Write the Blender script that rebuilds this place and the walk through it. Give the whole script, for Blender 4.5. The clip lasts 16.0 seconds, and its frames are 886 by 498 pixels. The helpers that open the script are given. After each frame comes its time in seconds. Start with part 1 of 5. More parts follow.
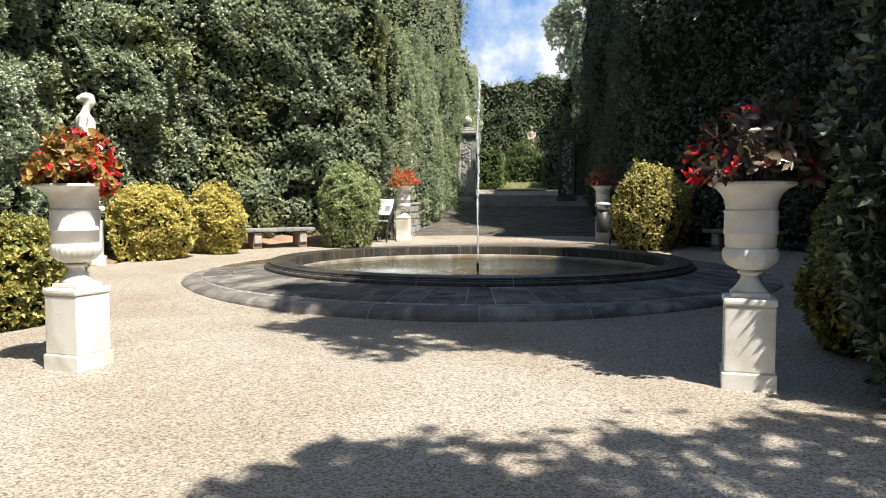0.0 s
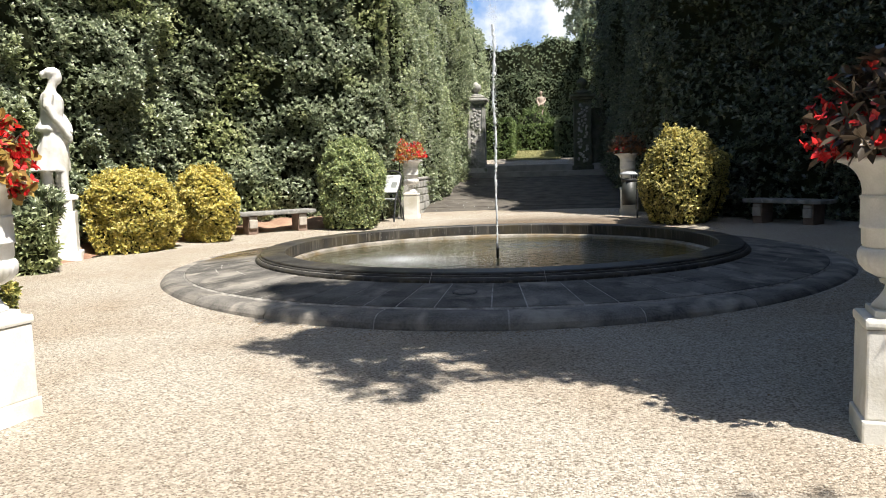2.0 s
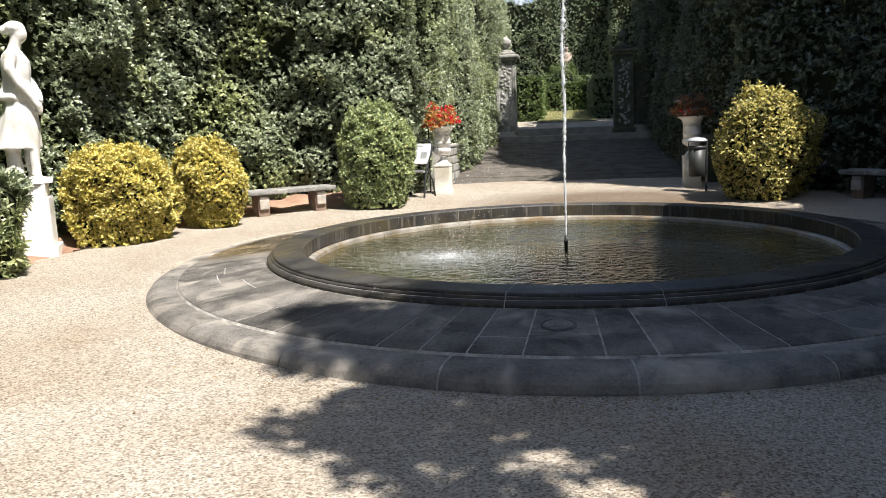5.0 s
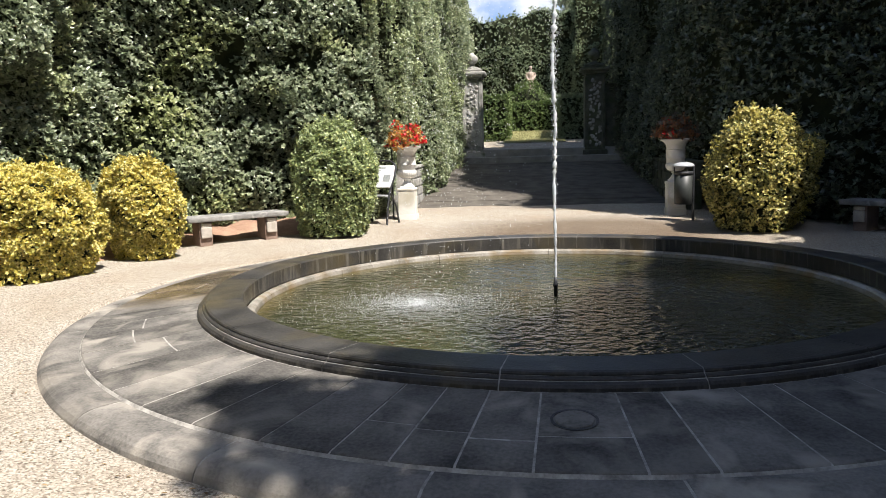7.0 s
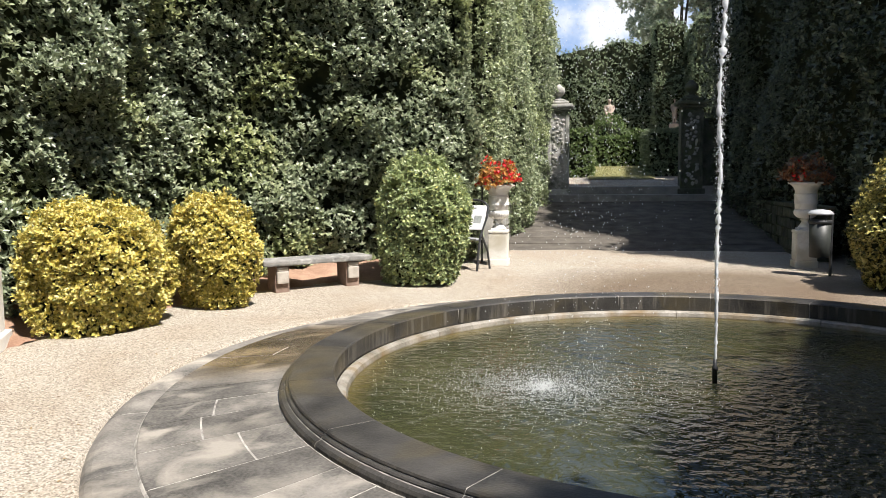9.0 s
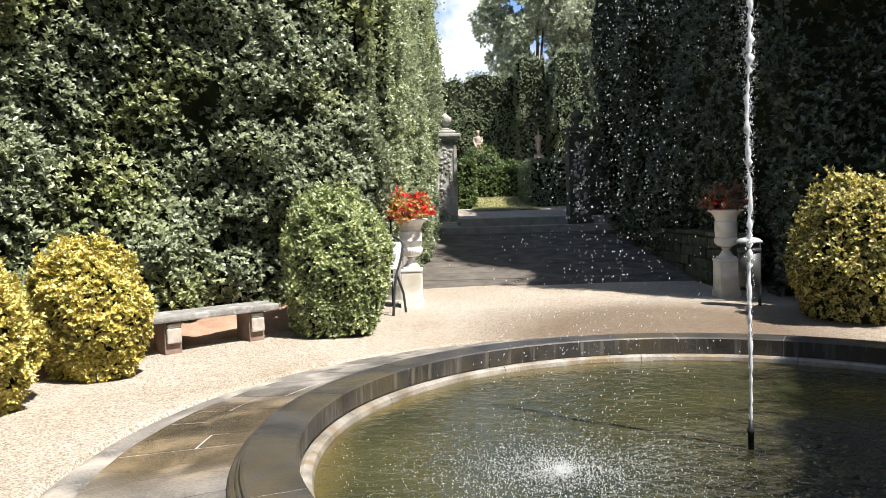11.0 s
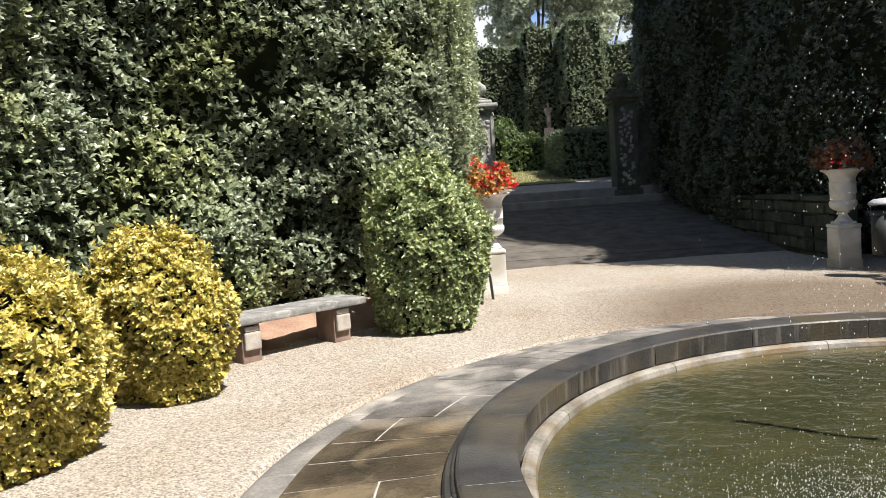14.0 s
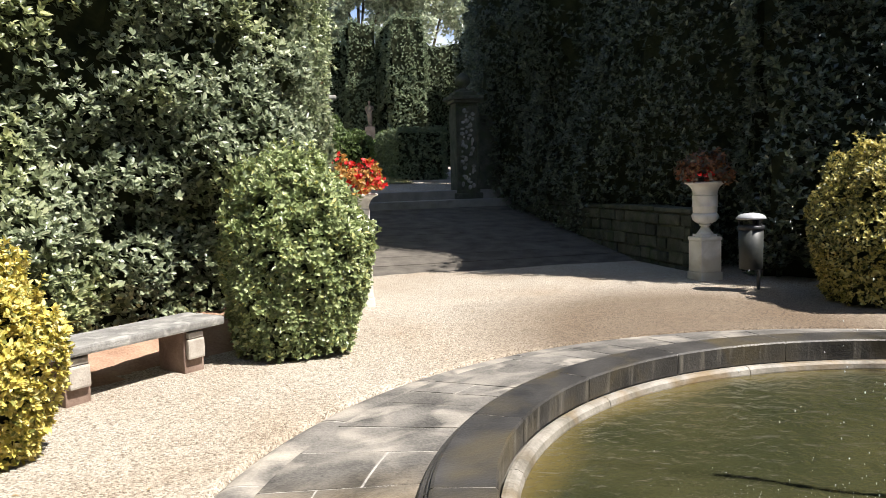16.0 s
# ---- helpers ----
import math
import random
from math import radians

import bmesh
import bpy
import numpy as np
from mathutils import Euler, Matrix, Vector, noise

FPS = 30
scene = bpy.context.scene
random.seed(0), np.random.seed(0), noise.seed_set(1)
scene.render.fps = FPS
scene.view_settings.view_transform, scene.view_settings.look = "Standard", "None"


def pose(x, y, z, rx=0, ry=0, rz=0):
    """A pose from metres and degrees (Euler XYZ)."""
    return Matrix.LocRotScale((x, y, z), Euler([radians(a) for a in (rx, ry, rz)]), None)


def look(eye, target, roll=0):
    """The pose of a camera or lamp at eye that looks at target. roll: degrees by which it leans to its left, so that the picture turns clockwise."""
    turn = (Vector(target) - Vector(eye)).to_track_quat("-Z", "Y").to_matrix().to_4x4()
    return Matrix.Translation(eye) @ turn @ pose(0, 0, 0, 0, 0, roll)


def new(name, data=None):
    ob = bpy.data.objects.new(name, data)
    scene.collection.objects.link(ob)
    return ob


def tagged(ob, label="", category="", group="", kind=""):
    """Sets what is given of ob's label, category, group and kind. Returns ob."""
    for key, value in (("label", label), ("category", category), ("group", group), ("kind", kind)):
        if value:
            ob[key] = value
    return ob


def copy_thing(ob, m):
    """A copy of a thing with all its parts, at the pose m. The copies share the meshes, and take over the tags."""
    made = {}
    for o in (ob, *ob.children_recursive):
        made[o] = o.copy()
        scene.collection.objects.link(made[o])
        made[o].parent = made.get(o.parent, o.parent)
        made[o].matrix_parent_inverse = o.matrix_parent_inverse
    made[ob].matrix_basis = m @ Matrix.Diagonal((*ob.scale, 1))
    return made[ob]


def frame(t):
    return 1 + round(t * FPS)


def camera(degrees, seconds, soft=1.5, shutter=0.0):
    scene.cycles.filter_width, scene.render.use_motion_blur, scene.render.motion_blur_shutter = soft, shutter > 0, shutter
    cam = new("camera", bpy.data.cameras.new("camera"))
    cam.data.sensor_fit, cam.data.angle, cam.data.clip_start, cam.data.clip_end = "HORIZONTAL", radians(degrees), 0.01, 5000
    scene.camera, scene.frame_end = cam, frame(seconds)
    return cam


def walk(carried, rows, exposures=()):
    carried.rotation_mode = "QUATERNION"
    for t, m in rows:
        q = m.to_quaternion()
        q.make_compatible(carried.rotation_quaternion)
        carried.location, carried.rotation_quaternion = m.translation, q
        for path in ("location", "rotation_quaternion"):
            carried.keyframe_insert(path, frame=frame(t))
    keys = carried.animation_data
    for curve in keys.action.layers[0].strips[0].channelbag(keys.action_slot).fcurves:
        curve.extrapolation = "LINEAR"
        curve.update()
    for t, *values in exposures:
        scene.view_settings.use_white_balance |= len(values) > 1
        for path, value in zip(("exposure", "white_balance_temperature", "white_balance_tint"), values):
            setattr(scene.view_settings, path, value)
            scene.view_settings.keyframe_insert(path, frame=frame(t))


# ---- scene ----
cam = camera(59.58, 16.0, soft=0.9)
# t, x, y, z, then the turns of the camera; the pool's middle is the origin and y runs along the garden's axis
PATH = [
    (0, 1.133, -12.235, 1.356, 86.29, 0.03, 7.86),
    (0.5, 1.035, -11.881, 1.335, 85.98, 0.54, 7.98),
    (1, 1.011, -11.522, 1.365, 84.17, 1.85, 7.1),
    (1.5, 0.967, -11.17, 1.435, 84.05, 1.6, 7.38),
    (2, 0.846, -10.81, 1.471, 84.02, 1.72, 8.35),
    (2.5, 0.733, -10.473, 1.506, 83.98, 1.6, 8.27),
    (3, 0.633, -10.143, 1.526, 84.05, 1.83, 8.96),
    (5.5, -0.01, -8.416, 1.677, 80.73, 2.36, 9.22),
    (6, -0.036, -8.059, 1.691, 81.78, 1.65, 6.59),
    (6.5, -0.095, -7.739, 1.67, 82.4, 1.39, 6.43),
    (7, -0.24, -7.445, 1.697, 82.29, 1.63, 6.27),
    (7.5, -0.369, -7.16, 1.702, 81.64, 1.67, 7.91),
    (8, -0.51, -6.828, 1.747, 83.95, 0.58, 11.27),
    (10.5, -1.72, -5.284, 1.857, 85.4, 2.24, 6.12),
    (11, -1.958, -5.01, 1.85, 86.85, 1.69, 0.2),
    (11.5, -2.206, -4.81, 1.85, 86.34, 3.26, -2.46),
    (12, -2.41, -4.58, 1.871, 85.77, 3.34, -1.15),
    (12.5, -2.639, -4.358, 1.863, 85.53, 3.16, -0.41),
    (13, -2.849, -4.125, 1.825, 84.99, 2.86, -4.41),
    (13.5, -3.021, -3.873, 1.836, 85.54, 3.3, -2.61),
    (14, -3.251, -3.607, 1.807, 85.39, 3.96, -0.69),
    (14.5, -3.464, -3.348, 1.797, 82.26, 5, -1.77),
    (15, -3.604, -3.018, 1.838, 81.32, 4.95, -3.33),
    (15.5, -3.784, -2.682, 1.846, 83.55, 3.03, -7.1),
    (16, -3.881, -2.385, 1.861, 84.59, 1.67, -14.93),
]
walk(cam, [(t, pose(x, y, z, rx, ry, rz)) for t, x, y, z, rx, ry, rz in PATH], [(0.0, 1.14, 6490, 10.5), (1.0, 1.14, 6490, 10.5), (2.5, 1.19, 6470, 10.5), (6.0, 1.22, 6400, 12.5), (7.5, 1.14, 6400, 12.5), (8.0, 1.1, 6400, 12.5), (10.5, 1.26, 6400, 12.5), (12.0, 1.38, 6400, 12.5), (13.5, 1.2, 6330, 12.5), (14.0, 1.1, 6330, 12.5), (14.6, 1.2, 6400, 12.5), (16.0, 1.24, 6400, 12.5)])

# ---- daylight ----
SUN_EL = radians(60)
SUN_X, SUN_Y = 0.78, -0.62
world = bpy.data.worlds.new("sky")
scene.world = world
world.use_nodes = True
wn = world.node_tree.nodes
sky = wn.new("ShaderNodeTexSky")
sky.sky_type, sky.sun_disc = "NISHITA", False
sky.sun_elevation, sky.sun_rotation = SUN_EL, math.atan2(SUN_X, SUN_Y)
world.node_tree.links.new(sky.outputs[0], wn["Background"].inputs[0])
wn["Background"].inputs[1].default_value = 0.072
sun = new("sun", bpy.data.lights.new("sun", "SUN"))
sun.data.energy, sun.data.angle, sun.data.color = 4.4, radians(0.53), (1.0, 0.95, 0.87)
sun.matrix_world = look((SUN_X * math.cos(SUN_EL), SUN_Y * math.cos(SUN_EL), math.sin(SUN_EL)), (0, 0, 0))


# ---- materials ----
def mat(name, c1, c2, scale=6.0, rough=0.7, bump=0.2, fine=60.0, metal=0.0, vary=0.0, island=False, stain=None, stain_scale=1.2, spec=0.5, rough2=None, streak=None):
    """A surface of two colours mixed by coarse and fine noise, with fine relief; vary: change from piece to piece."""
    m = bpy.data.materials.new(name)
    m.use_nodes = True
    n, l = m.node_tree.nodes, m.node_tree.links
    b = n["Principled BSDF"]
    b.inputs["Roughness"].default_value, b.inputs["Metallic"].default_value = rough, metal
    b.inputs["Specular IOR Level"].default_value = spec
    tc = n.new("ShaderNodeNewGeometry")
    big, small = n.new("ShaderNodeTexNoise"), n.new("ShaderNodeTexNoise")
    big.inputs["Scale"].default_value, big.inputs["Detail"].default_value = scale, 6
    small.inputs["Scale"].default_value, small.inputs["Detail"].default_value = fine, 4
    for t in (big, small):
        l.new(tc.outputs["Position"], t.inputs["Vector"])
    add = n.new("ShaderNodeMath")
    add.operation = "MULTIPLY_ADD"
    add.inputs[1].default_value = 0.45
    l.new(small.outputs[0], add.inputs[0])
    l.new(big.outputs[0], add.inputs[2])
    ramp = n.new("ShaderNodeValToRGB")
    ramp.color_ramp.elements[0].position, ramp.color_ramp.elements[1].position = 0.5, 0.95
    ramp.color_ramp.elements[0].color, ramp.color_ramp.elements[1].color = (*c1, 1), (*c2, 1)
    l.new(add.outputs[0], ramp.inputs[0])
    out = ramp.outputs[0]
    if stain:
        st, mx = n.new("ShaderNodeTexNoise"), n.new("ShaderNodeMix")
        st.inputs["Scale"].default_value, st.inputs["Detail"].default_value, st.inputs["Distortion"].default_value = stain_scale, 8, 0.6
        l.new(tc.outputs["Position"], st.inputs["Vector"])
        sr = n.new("ShaderNodeValToRGB")
        sr.color_ramp.elements[0].position, sr.color_ramp.elements[1].position = 0.5, 0.68
        l.new(st.outputs[0], sr.inputs[0])
        mx.data_type = "RGBA"
        l.new(sr.outputs[0], mx.inputs[0])
        l.new(out, mx.inputs[6])
        mx.inputs[7].default_value = (*stain, 1)
        out = mx.outputs[2]
        if rough2 is not None:
            mr = n.new("ShaderNodeMapRange")
            mr.inputs[3].default_value, mr.inputs[4].default_value = rough, rough2
            l.new(sr.outputs[0], mr.inputs[0])
            l.new(mr.outputs[0], b.inputs["Roughness"])
    if streak:
        sk, mp, kr, km = n.new("ShaderNodeTexNoise"), n.new("ShaderNodeMapping"), n.new("ShaderNodeValToRGB"), n.new("ShaderNodeMix")
        mp.inputs["Scale"].default_value = (9, 9, 0.8)
        l.new(tc.outputs["Position"], mp.inputs[0])
        l.new(mp.outputs[0], sk.inputs["Vector"])
        sk.inputs["Scale"].default_value, sk.inputs["Detail"].default_value = 2.0, 6
        kr.color_ramp.elements[0].position, kr.color_ramp.elements[1].position = 0.52, 0.72
        l.new(sk.outputs[0], kr.inputs[0])
        km.data_type = "RGBA"
        sx, up_, side_ = n.new("ShaderNodeSeparateXYZ"), n.new("ShaderNodeMath"), n.new("ShaderNodeMath")
        l.new(tc.outputs["True Normal"], sx.inputs[0])
        up_.operation, side_.operation = "ABSOLUTE", "MULTIPLY_ADD"
        l.new(sx.outputs["Z"], up_.inputs[0])
        side_.inputs[1].default_value, side_.use_clamp = -1.4, True
        side_.inputs[2].default_value = 1.0
        l.new(up_.outputs[0], side_.inputs[0])
        mk = n.new("ShaderNodeMath")
        mk.operation = "MULTIPLY"
        l.new(kr.outputs[0], mk.inputs[0])
        l.new(side_.outputs[0], mk.inputs[1])
        l.new(mk.outputs[0], km.inputs[0])
        l.new(out, km.inputs[6])
        km.inputs[7].default_value = (*streak, 1)
        out = km.outputs[2]
    if vary:
        hs, mr = n.new("ShaderNodeHueSaturation"), n.new("ShaderNodeMapRange")
        mr.inputs[3].default_value, mr.inputs[4].default_value = 1 - vary, 1 + vary
        if island:
            l.new(tc.outputs["Random Per Island"], mr.inputs[0])
        else:
            oi = n.new("ShaderNodeObjectInfo")
            l.new(oi.outputs["Random"], mr.inputs[0])
        l.new(mr.outputs[0], hs.inputs["Value"])
        l.new(out, hs.inputs["Color"])
        out = hs.outputs[0]
    l.new(out, b.inputs["Base Color"])
    if bump:
        bp = n.new("ShaderNodeBump")
        bp.inputs["Strength"].default_value, bp.inputs["Distance"].default_value = bump, 0.02
        l.new(add.outputs[0], bp.inputs["Height"])
        l.new(bp.outputs[0], b.inputs["Normal"])
    return m


def soak(m, middle, r0, r1, tint, rough):
    """A wet, darker patch with an uneven edge round a place, on a material made by mat()."""
    n, l = m.node_tree.nodes, m.node_tree.links
    b = n["Principled BSDF"]
    g, no, far_, edge, wet, mx, gl = (n.new("ShaderNode" + k) for k in ("NewGeometry", "TexNoise", "VectorMath", "Math", "MapRange", "Mix", "MapRange"))
    no.inputs["Scale"].default_value, no.inputs["Detail"].default_value = 1.6, 6
    l.new(g.outputs["Position"], no.inputs["Vector"])
    far_.operation, far_.inputs[1].default_value = "DISTANCE", middle
    l.new(g.outputs["Position"], far_.inputs[0])
    edge.operation, edge.inputs[1].default_value = "MULTIPLY_ADD", 0.9
    l.new(no.outputs[0], edge.inputs[0])
    l.new(far_.outputs["Value"], edge.inputs[2])
    wet.inputs["From Min"].default_value, wet.inputs["From Max"].default_value = r0 + 0.45, r1 + 0.45
    wet.inputs["To Min"].default_value, wet.inputs["To Max"].default_value = 1.0, 0.0
    l.new(edge.outputs[0], wet.inputs["Value"])
    mx.data_type, mx.blend_type = "RGBA", "MULTIPLY"
    l.new(wet.outputs[0], mx.inputs[0])
    l.new(b.inputs["Base Color"].links[0].from_socket, mx.inputs[6])
    mx.inputs[7].default_value = (*tint, 1)
    l.new(mx.outputs[2], b.inputs["Base Color"])
    gl.inputs["To Min"].default_value, gl.inputs["To Max"].default_value = 0.8, rough
    l.new(wet.outputs[0], gl.inputs["Value"])
    l.new(gl.outputs[0], b.inputs["Roughness"])


def leaf_mat(name, stops, rough=0.42, sheer=0.22, spec=0.5, patch=None):
    """Leaves: colour by leaf, from the stops (place, colour); patch: a second tone in drifts about a metre wide."""
    m = bpy.data.materials.new(name)
    m.use_nodes = True
    n, l = m.node_tree.nodes, m.node_tree.links
    b = n["Principled BSDF"]
    b.inputs["Roughness"].default_value, b.inputs["Specular IOR Level"].default_value = rough, spec
    g, ramp = n.new("ShaderNodeNewGeometry"), n.new("ShaderNodeValToRGB")
    el = ramp.color_ramp.elements
    while len(el) < len(stops):
        el.new(0.5)
    for e, (p, c) in zip(el, stops):
        e.position, e.color = p, (*c, 1)
    l.new(g.outputs["Random Per Island"], ramp.inputs[0])
    out = ramp.outputs[0]
    if patch:
        tx, sr, mx = n.new("ShaderNodeTexNoise"), n.new("ShaderNodeValToRGB"), n.new("ShaderNodeMix")
        tx.inputs["Scale"].default_value, tx.inputs["Detail"].default_value = 0.8, 3
        l.new(g.outputs["Position"], tx.inputs["Vector"])
        sr.color_ramp.elements[0].position, sr.color_ramp.elements[1].position = 0.48, 0.66
        l.new(tx.outputs[0], sr.inputs[0])
        mx.data_type, mx.blend_type = "RGBA", "MIX"
        mult = n.new("ShaderNodeMix")
        mult.data_type, mult.blend_type = "RGBA", "MULTIPLY"
        mult.inputs[0].default_value = 1
        l.new(out, mult.inputs[6])
        mult.inputs[7].default_value = (*patch, 1)
        l.new(sr.outputs[0], mx.inputs[0])
        l.new(out, mx.inputs[6])
        l.new(mult.outputs[2], mx.inputs[7])
        out = mx.outputs[2]
    l.new(out, b.inputs["Base Color"])
    tr, mix = n.new("ShaderNodeBsdfTranslucent"), n.new("ShaderNodeMixShader")
    mix.inputs[0].default_value = sheer
    l.new(out, tr.inputs["Color"])
    l.new(b.outputs[0], mix.inputs[1])
    l.new(tr.outputs[0], mix.inputs[2])
    l.new(mix.outputs[0], n["Material Output"].inputs[0])
    return m


def gravel_mat():
    """Pale crushed stone: grains of about a centimetre, each its own tone, with worn and earthy drifts."""
    m = bpy.data.materials.new("gravel")
    m.use_nodes = True
    n, l = m.node_tree.nodes, m.node_tree.links
    b = n["Principled BSDF"]
    b.inputs["Roughness"].default_value = 0.85
    g = n.new("ShaderNodeNewGeometry")
    v, v2, no = n.new("ShaderNodeTexVoronoi"), n.new("ShaderNodeTexVoronoi"), n.new("ShaderNodeTexNoise")
    v.inputs["Scale"].default_value, v2.inputs["Scale"].default_value = 88, 40
    no.inputs["Scale"].default_value, no.inputs["Detail"].default_value = 0.7, 7
    for t in (v, v2, no):
        l.new(g.outputs["Position"], t.inputs["Vector"])
    sep = n.new("ShaderNodeSeparateColor")
    l.new(v.outputs["Color"], sep.inputs[0])
    ramp = n.new("ShaderNodeValToRGB")
    el = ramp.color_ramp.elements
    el.new(0.5)
    for e, (p, c) in zip(el, ((0.0, (0.15, 0.122, 0.09)), (0.25, (0.3, 0.26, 0.203)), (1.0, (0.55, 0.505, 0.425)))):
        e.position, e.color = p, (*c, 1)
    l.new(sep.outputs[0], ramp.inputs[0])
    drift, mx = n.new("ShaderNodeValToRGB"), n.new("ShaderNodeMix")
    drift.color_ramp.elements[0].position, drift.color_ramp.elements[1].position = 0.42, 0.75
    l.new(no.outputs[0], drift.inputs[0])
    mx.data_type, mx.blend_type = "RGBA", "MULTIPLY"
    l.new(drift.outputs[0], mx.inputs[0])
    l.new(ramp.outputs[0], mx.inputs[6])
    mx.inputs[7].default_value = (0.82, 0.74, 0.66, 1)
    # gravel soaked by the blown spray, behind the pool
    far_, edge, wet, damp = n.new("ShaderNodeVectorMath"), n.new("ShaderNodeMath"), n.new("ShaderNodeValToRGB"), n.new("ShaderNodeMix")
    far_.operation = "DISTANCE"
    far_.inputs[1].default_value = (0.7, 4.4, 0.25)
    l.new(g.outputs["Position"], far_.inputs[0])
    edge.operation = "MULTIPLY_ADD"
    edge.inputs[1].default_value = 1.5
    l.new(no.outputs[0], edge.inputs[0])
    l.new(far_.outputs["Value"], edge.inputs[2])
    wet.color_ramp.elements[0].position, wet.color_ramp.elements[1].position = 0.46, 0.72
    wet.color_ramp.elements[0].color, wet.color_ramp.elements[1].color = (1, 1, 1, 1), (0, 0, 0, 1)
    scale_ = n.new("ShaderNodeMath")
    scale_.operation = "DIVIDE"
    scale_.inputs[1].default_value = 5.0
    l.new(edge.outputs[0], scale_.inputs[0])
    l.new(scale_.outputs[0], wet.inputs[0])
    damp.data_type, damp.blend_type = "RGBA", "MULTIPLY"
    l.new(wet.outputs[0], damp.inputs[0])
    l.new(mx.outputs[2], damp.inputs[6])
    damp.inputs[7].default_value = (0.42, 0.36, 0.3, 1)
    l.new(damp.outputs[2], b.inputs["Base Color"])
    h, bp = n.new("ShaderNodeMath"), n.new("ShaderNodeBump")
    h.operation = "ADD"
    l.new(v.outputs["Distance"], h.inputs[0])
    l.new(v2.outputs["Distance"], h.inputs[1])
    bp.invert = True
    bp.inputs["Strength"].default_value, bp.inputs["Distance"].default_value = 0.75, 0.014
    l.new(h.outputs[0], bp.inputs["Height"])
    l.new(bp.outputs[0], b.inputs["Normal"])
    return m


def water_mat():
    """Murky green pond water with wind ripples."""
    m = bpy.data.materials.new("pond_water")
    m.use_nodes = True
    n, l = m.node_tree.nodes, m.node_tree.links
    b = n["Principled BSDF"]
    b.inputs["Roughness"].default_value, b.inputs["IOR"].default_value = 0.04, 1.333
    g, no, no2 = n.new("ShaderNodeNewGeometry"), n.new("ShaderNodeTexNoise"), n.new("ShaderNodeTexNoise")
    mp = n.new("ShaderNodeMapping")
    mp.inputs["Scale"].default_value = (1.0, 1.15, 1.0)
    l.new(g.outputs["Position"], mp.inputs[0])
    no.inputs["Scale"].default_value, no.inputs["Detail"].default_value, no.inputs["Distortion"].default_value = 7.5, 4, 0.4
    no2.inputs["Scale"].default_value, no2.inputs["Detail"].default_value = 1.1, 4
    l.new(mp.outputs[0], no.inputs["Vector"])
    l.new(g.outputs["Position"], no2.inputs["Vector"])
    ramp = n.new("ShaderNodeValToRGB")
    ramp.color_ramp.elements[0].position, ramp.color_ramp.elements[1].position = 0.35, 0.7
    ramp.color_ramp.elements[0].color, ramp.color_ramp.elements[1].color = (0.026, 0.029, 0.013, 1), (0.046, 0.045, 0.02, 1)
    l.new(no2.outputs[0], ramp.inputs[0])
    # ochre algae on the shelf under the shallow edge
    rad, shelf, shal, wob = n.new("ShaderNodeVectorMath"), n.new("ShaderNodeMapRange"), n.new("ShaderNodeMix"), n.new("ShaderNodeMath")
    rad.operation = "LENGTH"
    l.new(g.outputs["Position"], rad.inputs[0])
    wob.operation = "MULTIPLY_ADD"
    wob.inputs[1].default_value = 0.5
    l.new(no2.outputs[0], wob.inputs[0])
    l.new(rad.outputs["Value"], wob.inputs[2])
    shelf.inputs["From Min"].default_value, shelf.inputs["From Max"].default_value = 2.86, 3.2
    l.new(wob.outputs[0], shelf.inputs["Value"])
    shal.data_type = "RGBA"
    l.new(shelf.outputs[0], shal.inputs[0])
    l.new(ramp.outputs[0], shal.inputs[6])
    shal.inputs[7].default_value = (0.11, 0.085, 0.028, 1)
    l.new(shal.outputs[2], b.inputs["Base Color"])
    bp = n.new("ShaderNodeBump")
    bp.inputs["Strength"].default_value, bp.inputs["Distance"].default_value = 1.0, 0.15
    # choppier water round the jet, where the wind comes down
    chop, near_, band, high, add = n.new("ShaderNodeTexNoise"), n.new("ShaderNodeVectorMath"), n.new("ShaderNodeMapRange"), n.new("ShaderNodeMath"), n.new("ShaderNodeMath")
    chop.inputs["Scale"].default_value, chop.inputs["Detail"].default_value, chop.inputs["Distortion"].default_value = 11.0, 2, 0.3
    l.new(g.outputs["Position"], chop.inputs["Vector"])
    near_.operation = "DISTANCE"
    near_.inputs[1].default_value = (0.75, -0.9, 0.22)
    l.new(g.outputs["Position"], near_.inputs[0])
    band.interpolation_type = "SMOOTHSTEP"
    band.inputs["From Min"].default_value, band.inputs["From Max"].default_value = 0.4, 2.1
    band.inputs["To Min"].default_value, band.inputs["To Max"].default_value = 1.7, 0.0
    l.new(near_.outputs["Value"], band.inputs["Value"])
    high.operation, add.operation = "MULTIPLY", "ADD"
    l.new(chop.outputs[0], high.inputs[0])
    l.new(band.outputs[0], high.inputs[1])
    calm = n.new("ShaderNodeMath")
    calm.operation, calm.inputs[1].default_value = "MULTIPLY", 0.16
    l.new(no.outputs[0], calm.inputs[0])
    l.new(high.outputs[0], add.inputs[0])
    l.new(calm.outputs[0], add.inputs[1])
    l.new(add.outputs[0], bp.inputs["Height"])
    l.new(bp.outputs[0], b.inputs["Normal"])
    return m


def jet_mat():
    """Aerated water: bright, clear at the edges."""
    m = bpy.data.materials.new("aerated_water")
    m.use_nodes = True
    b = m.node_tree.nodes["Principled BSDF"]
    b.inputs["Base Color"].default_value = (0.9, 0.93, 0.95, 1)
    b.inputs["Roughness"].default_value, b.inputs["IOR"].default_value = 0.15, 1.333
    b.inputs["Transmission Weight"].default_value = 0.35
    return m


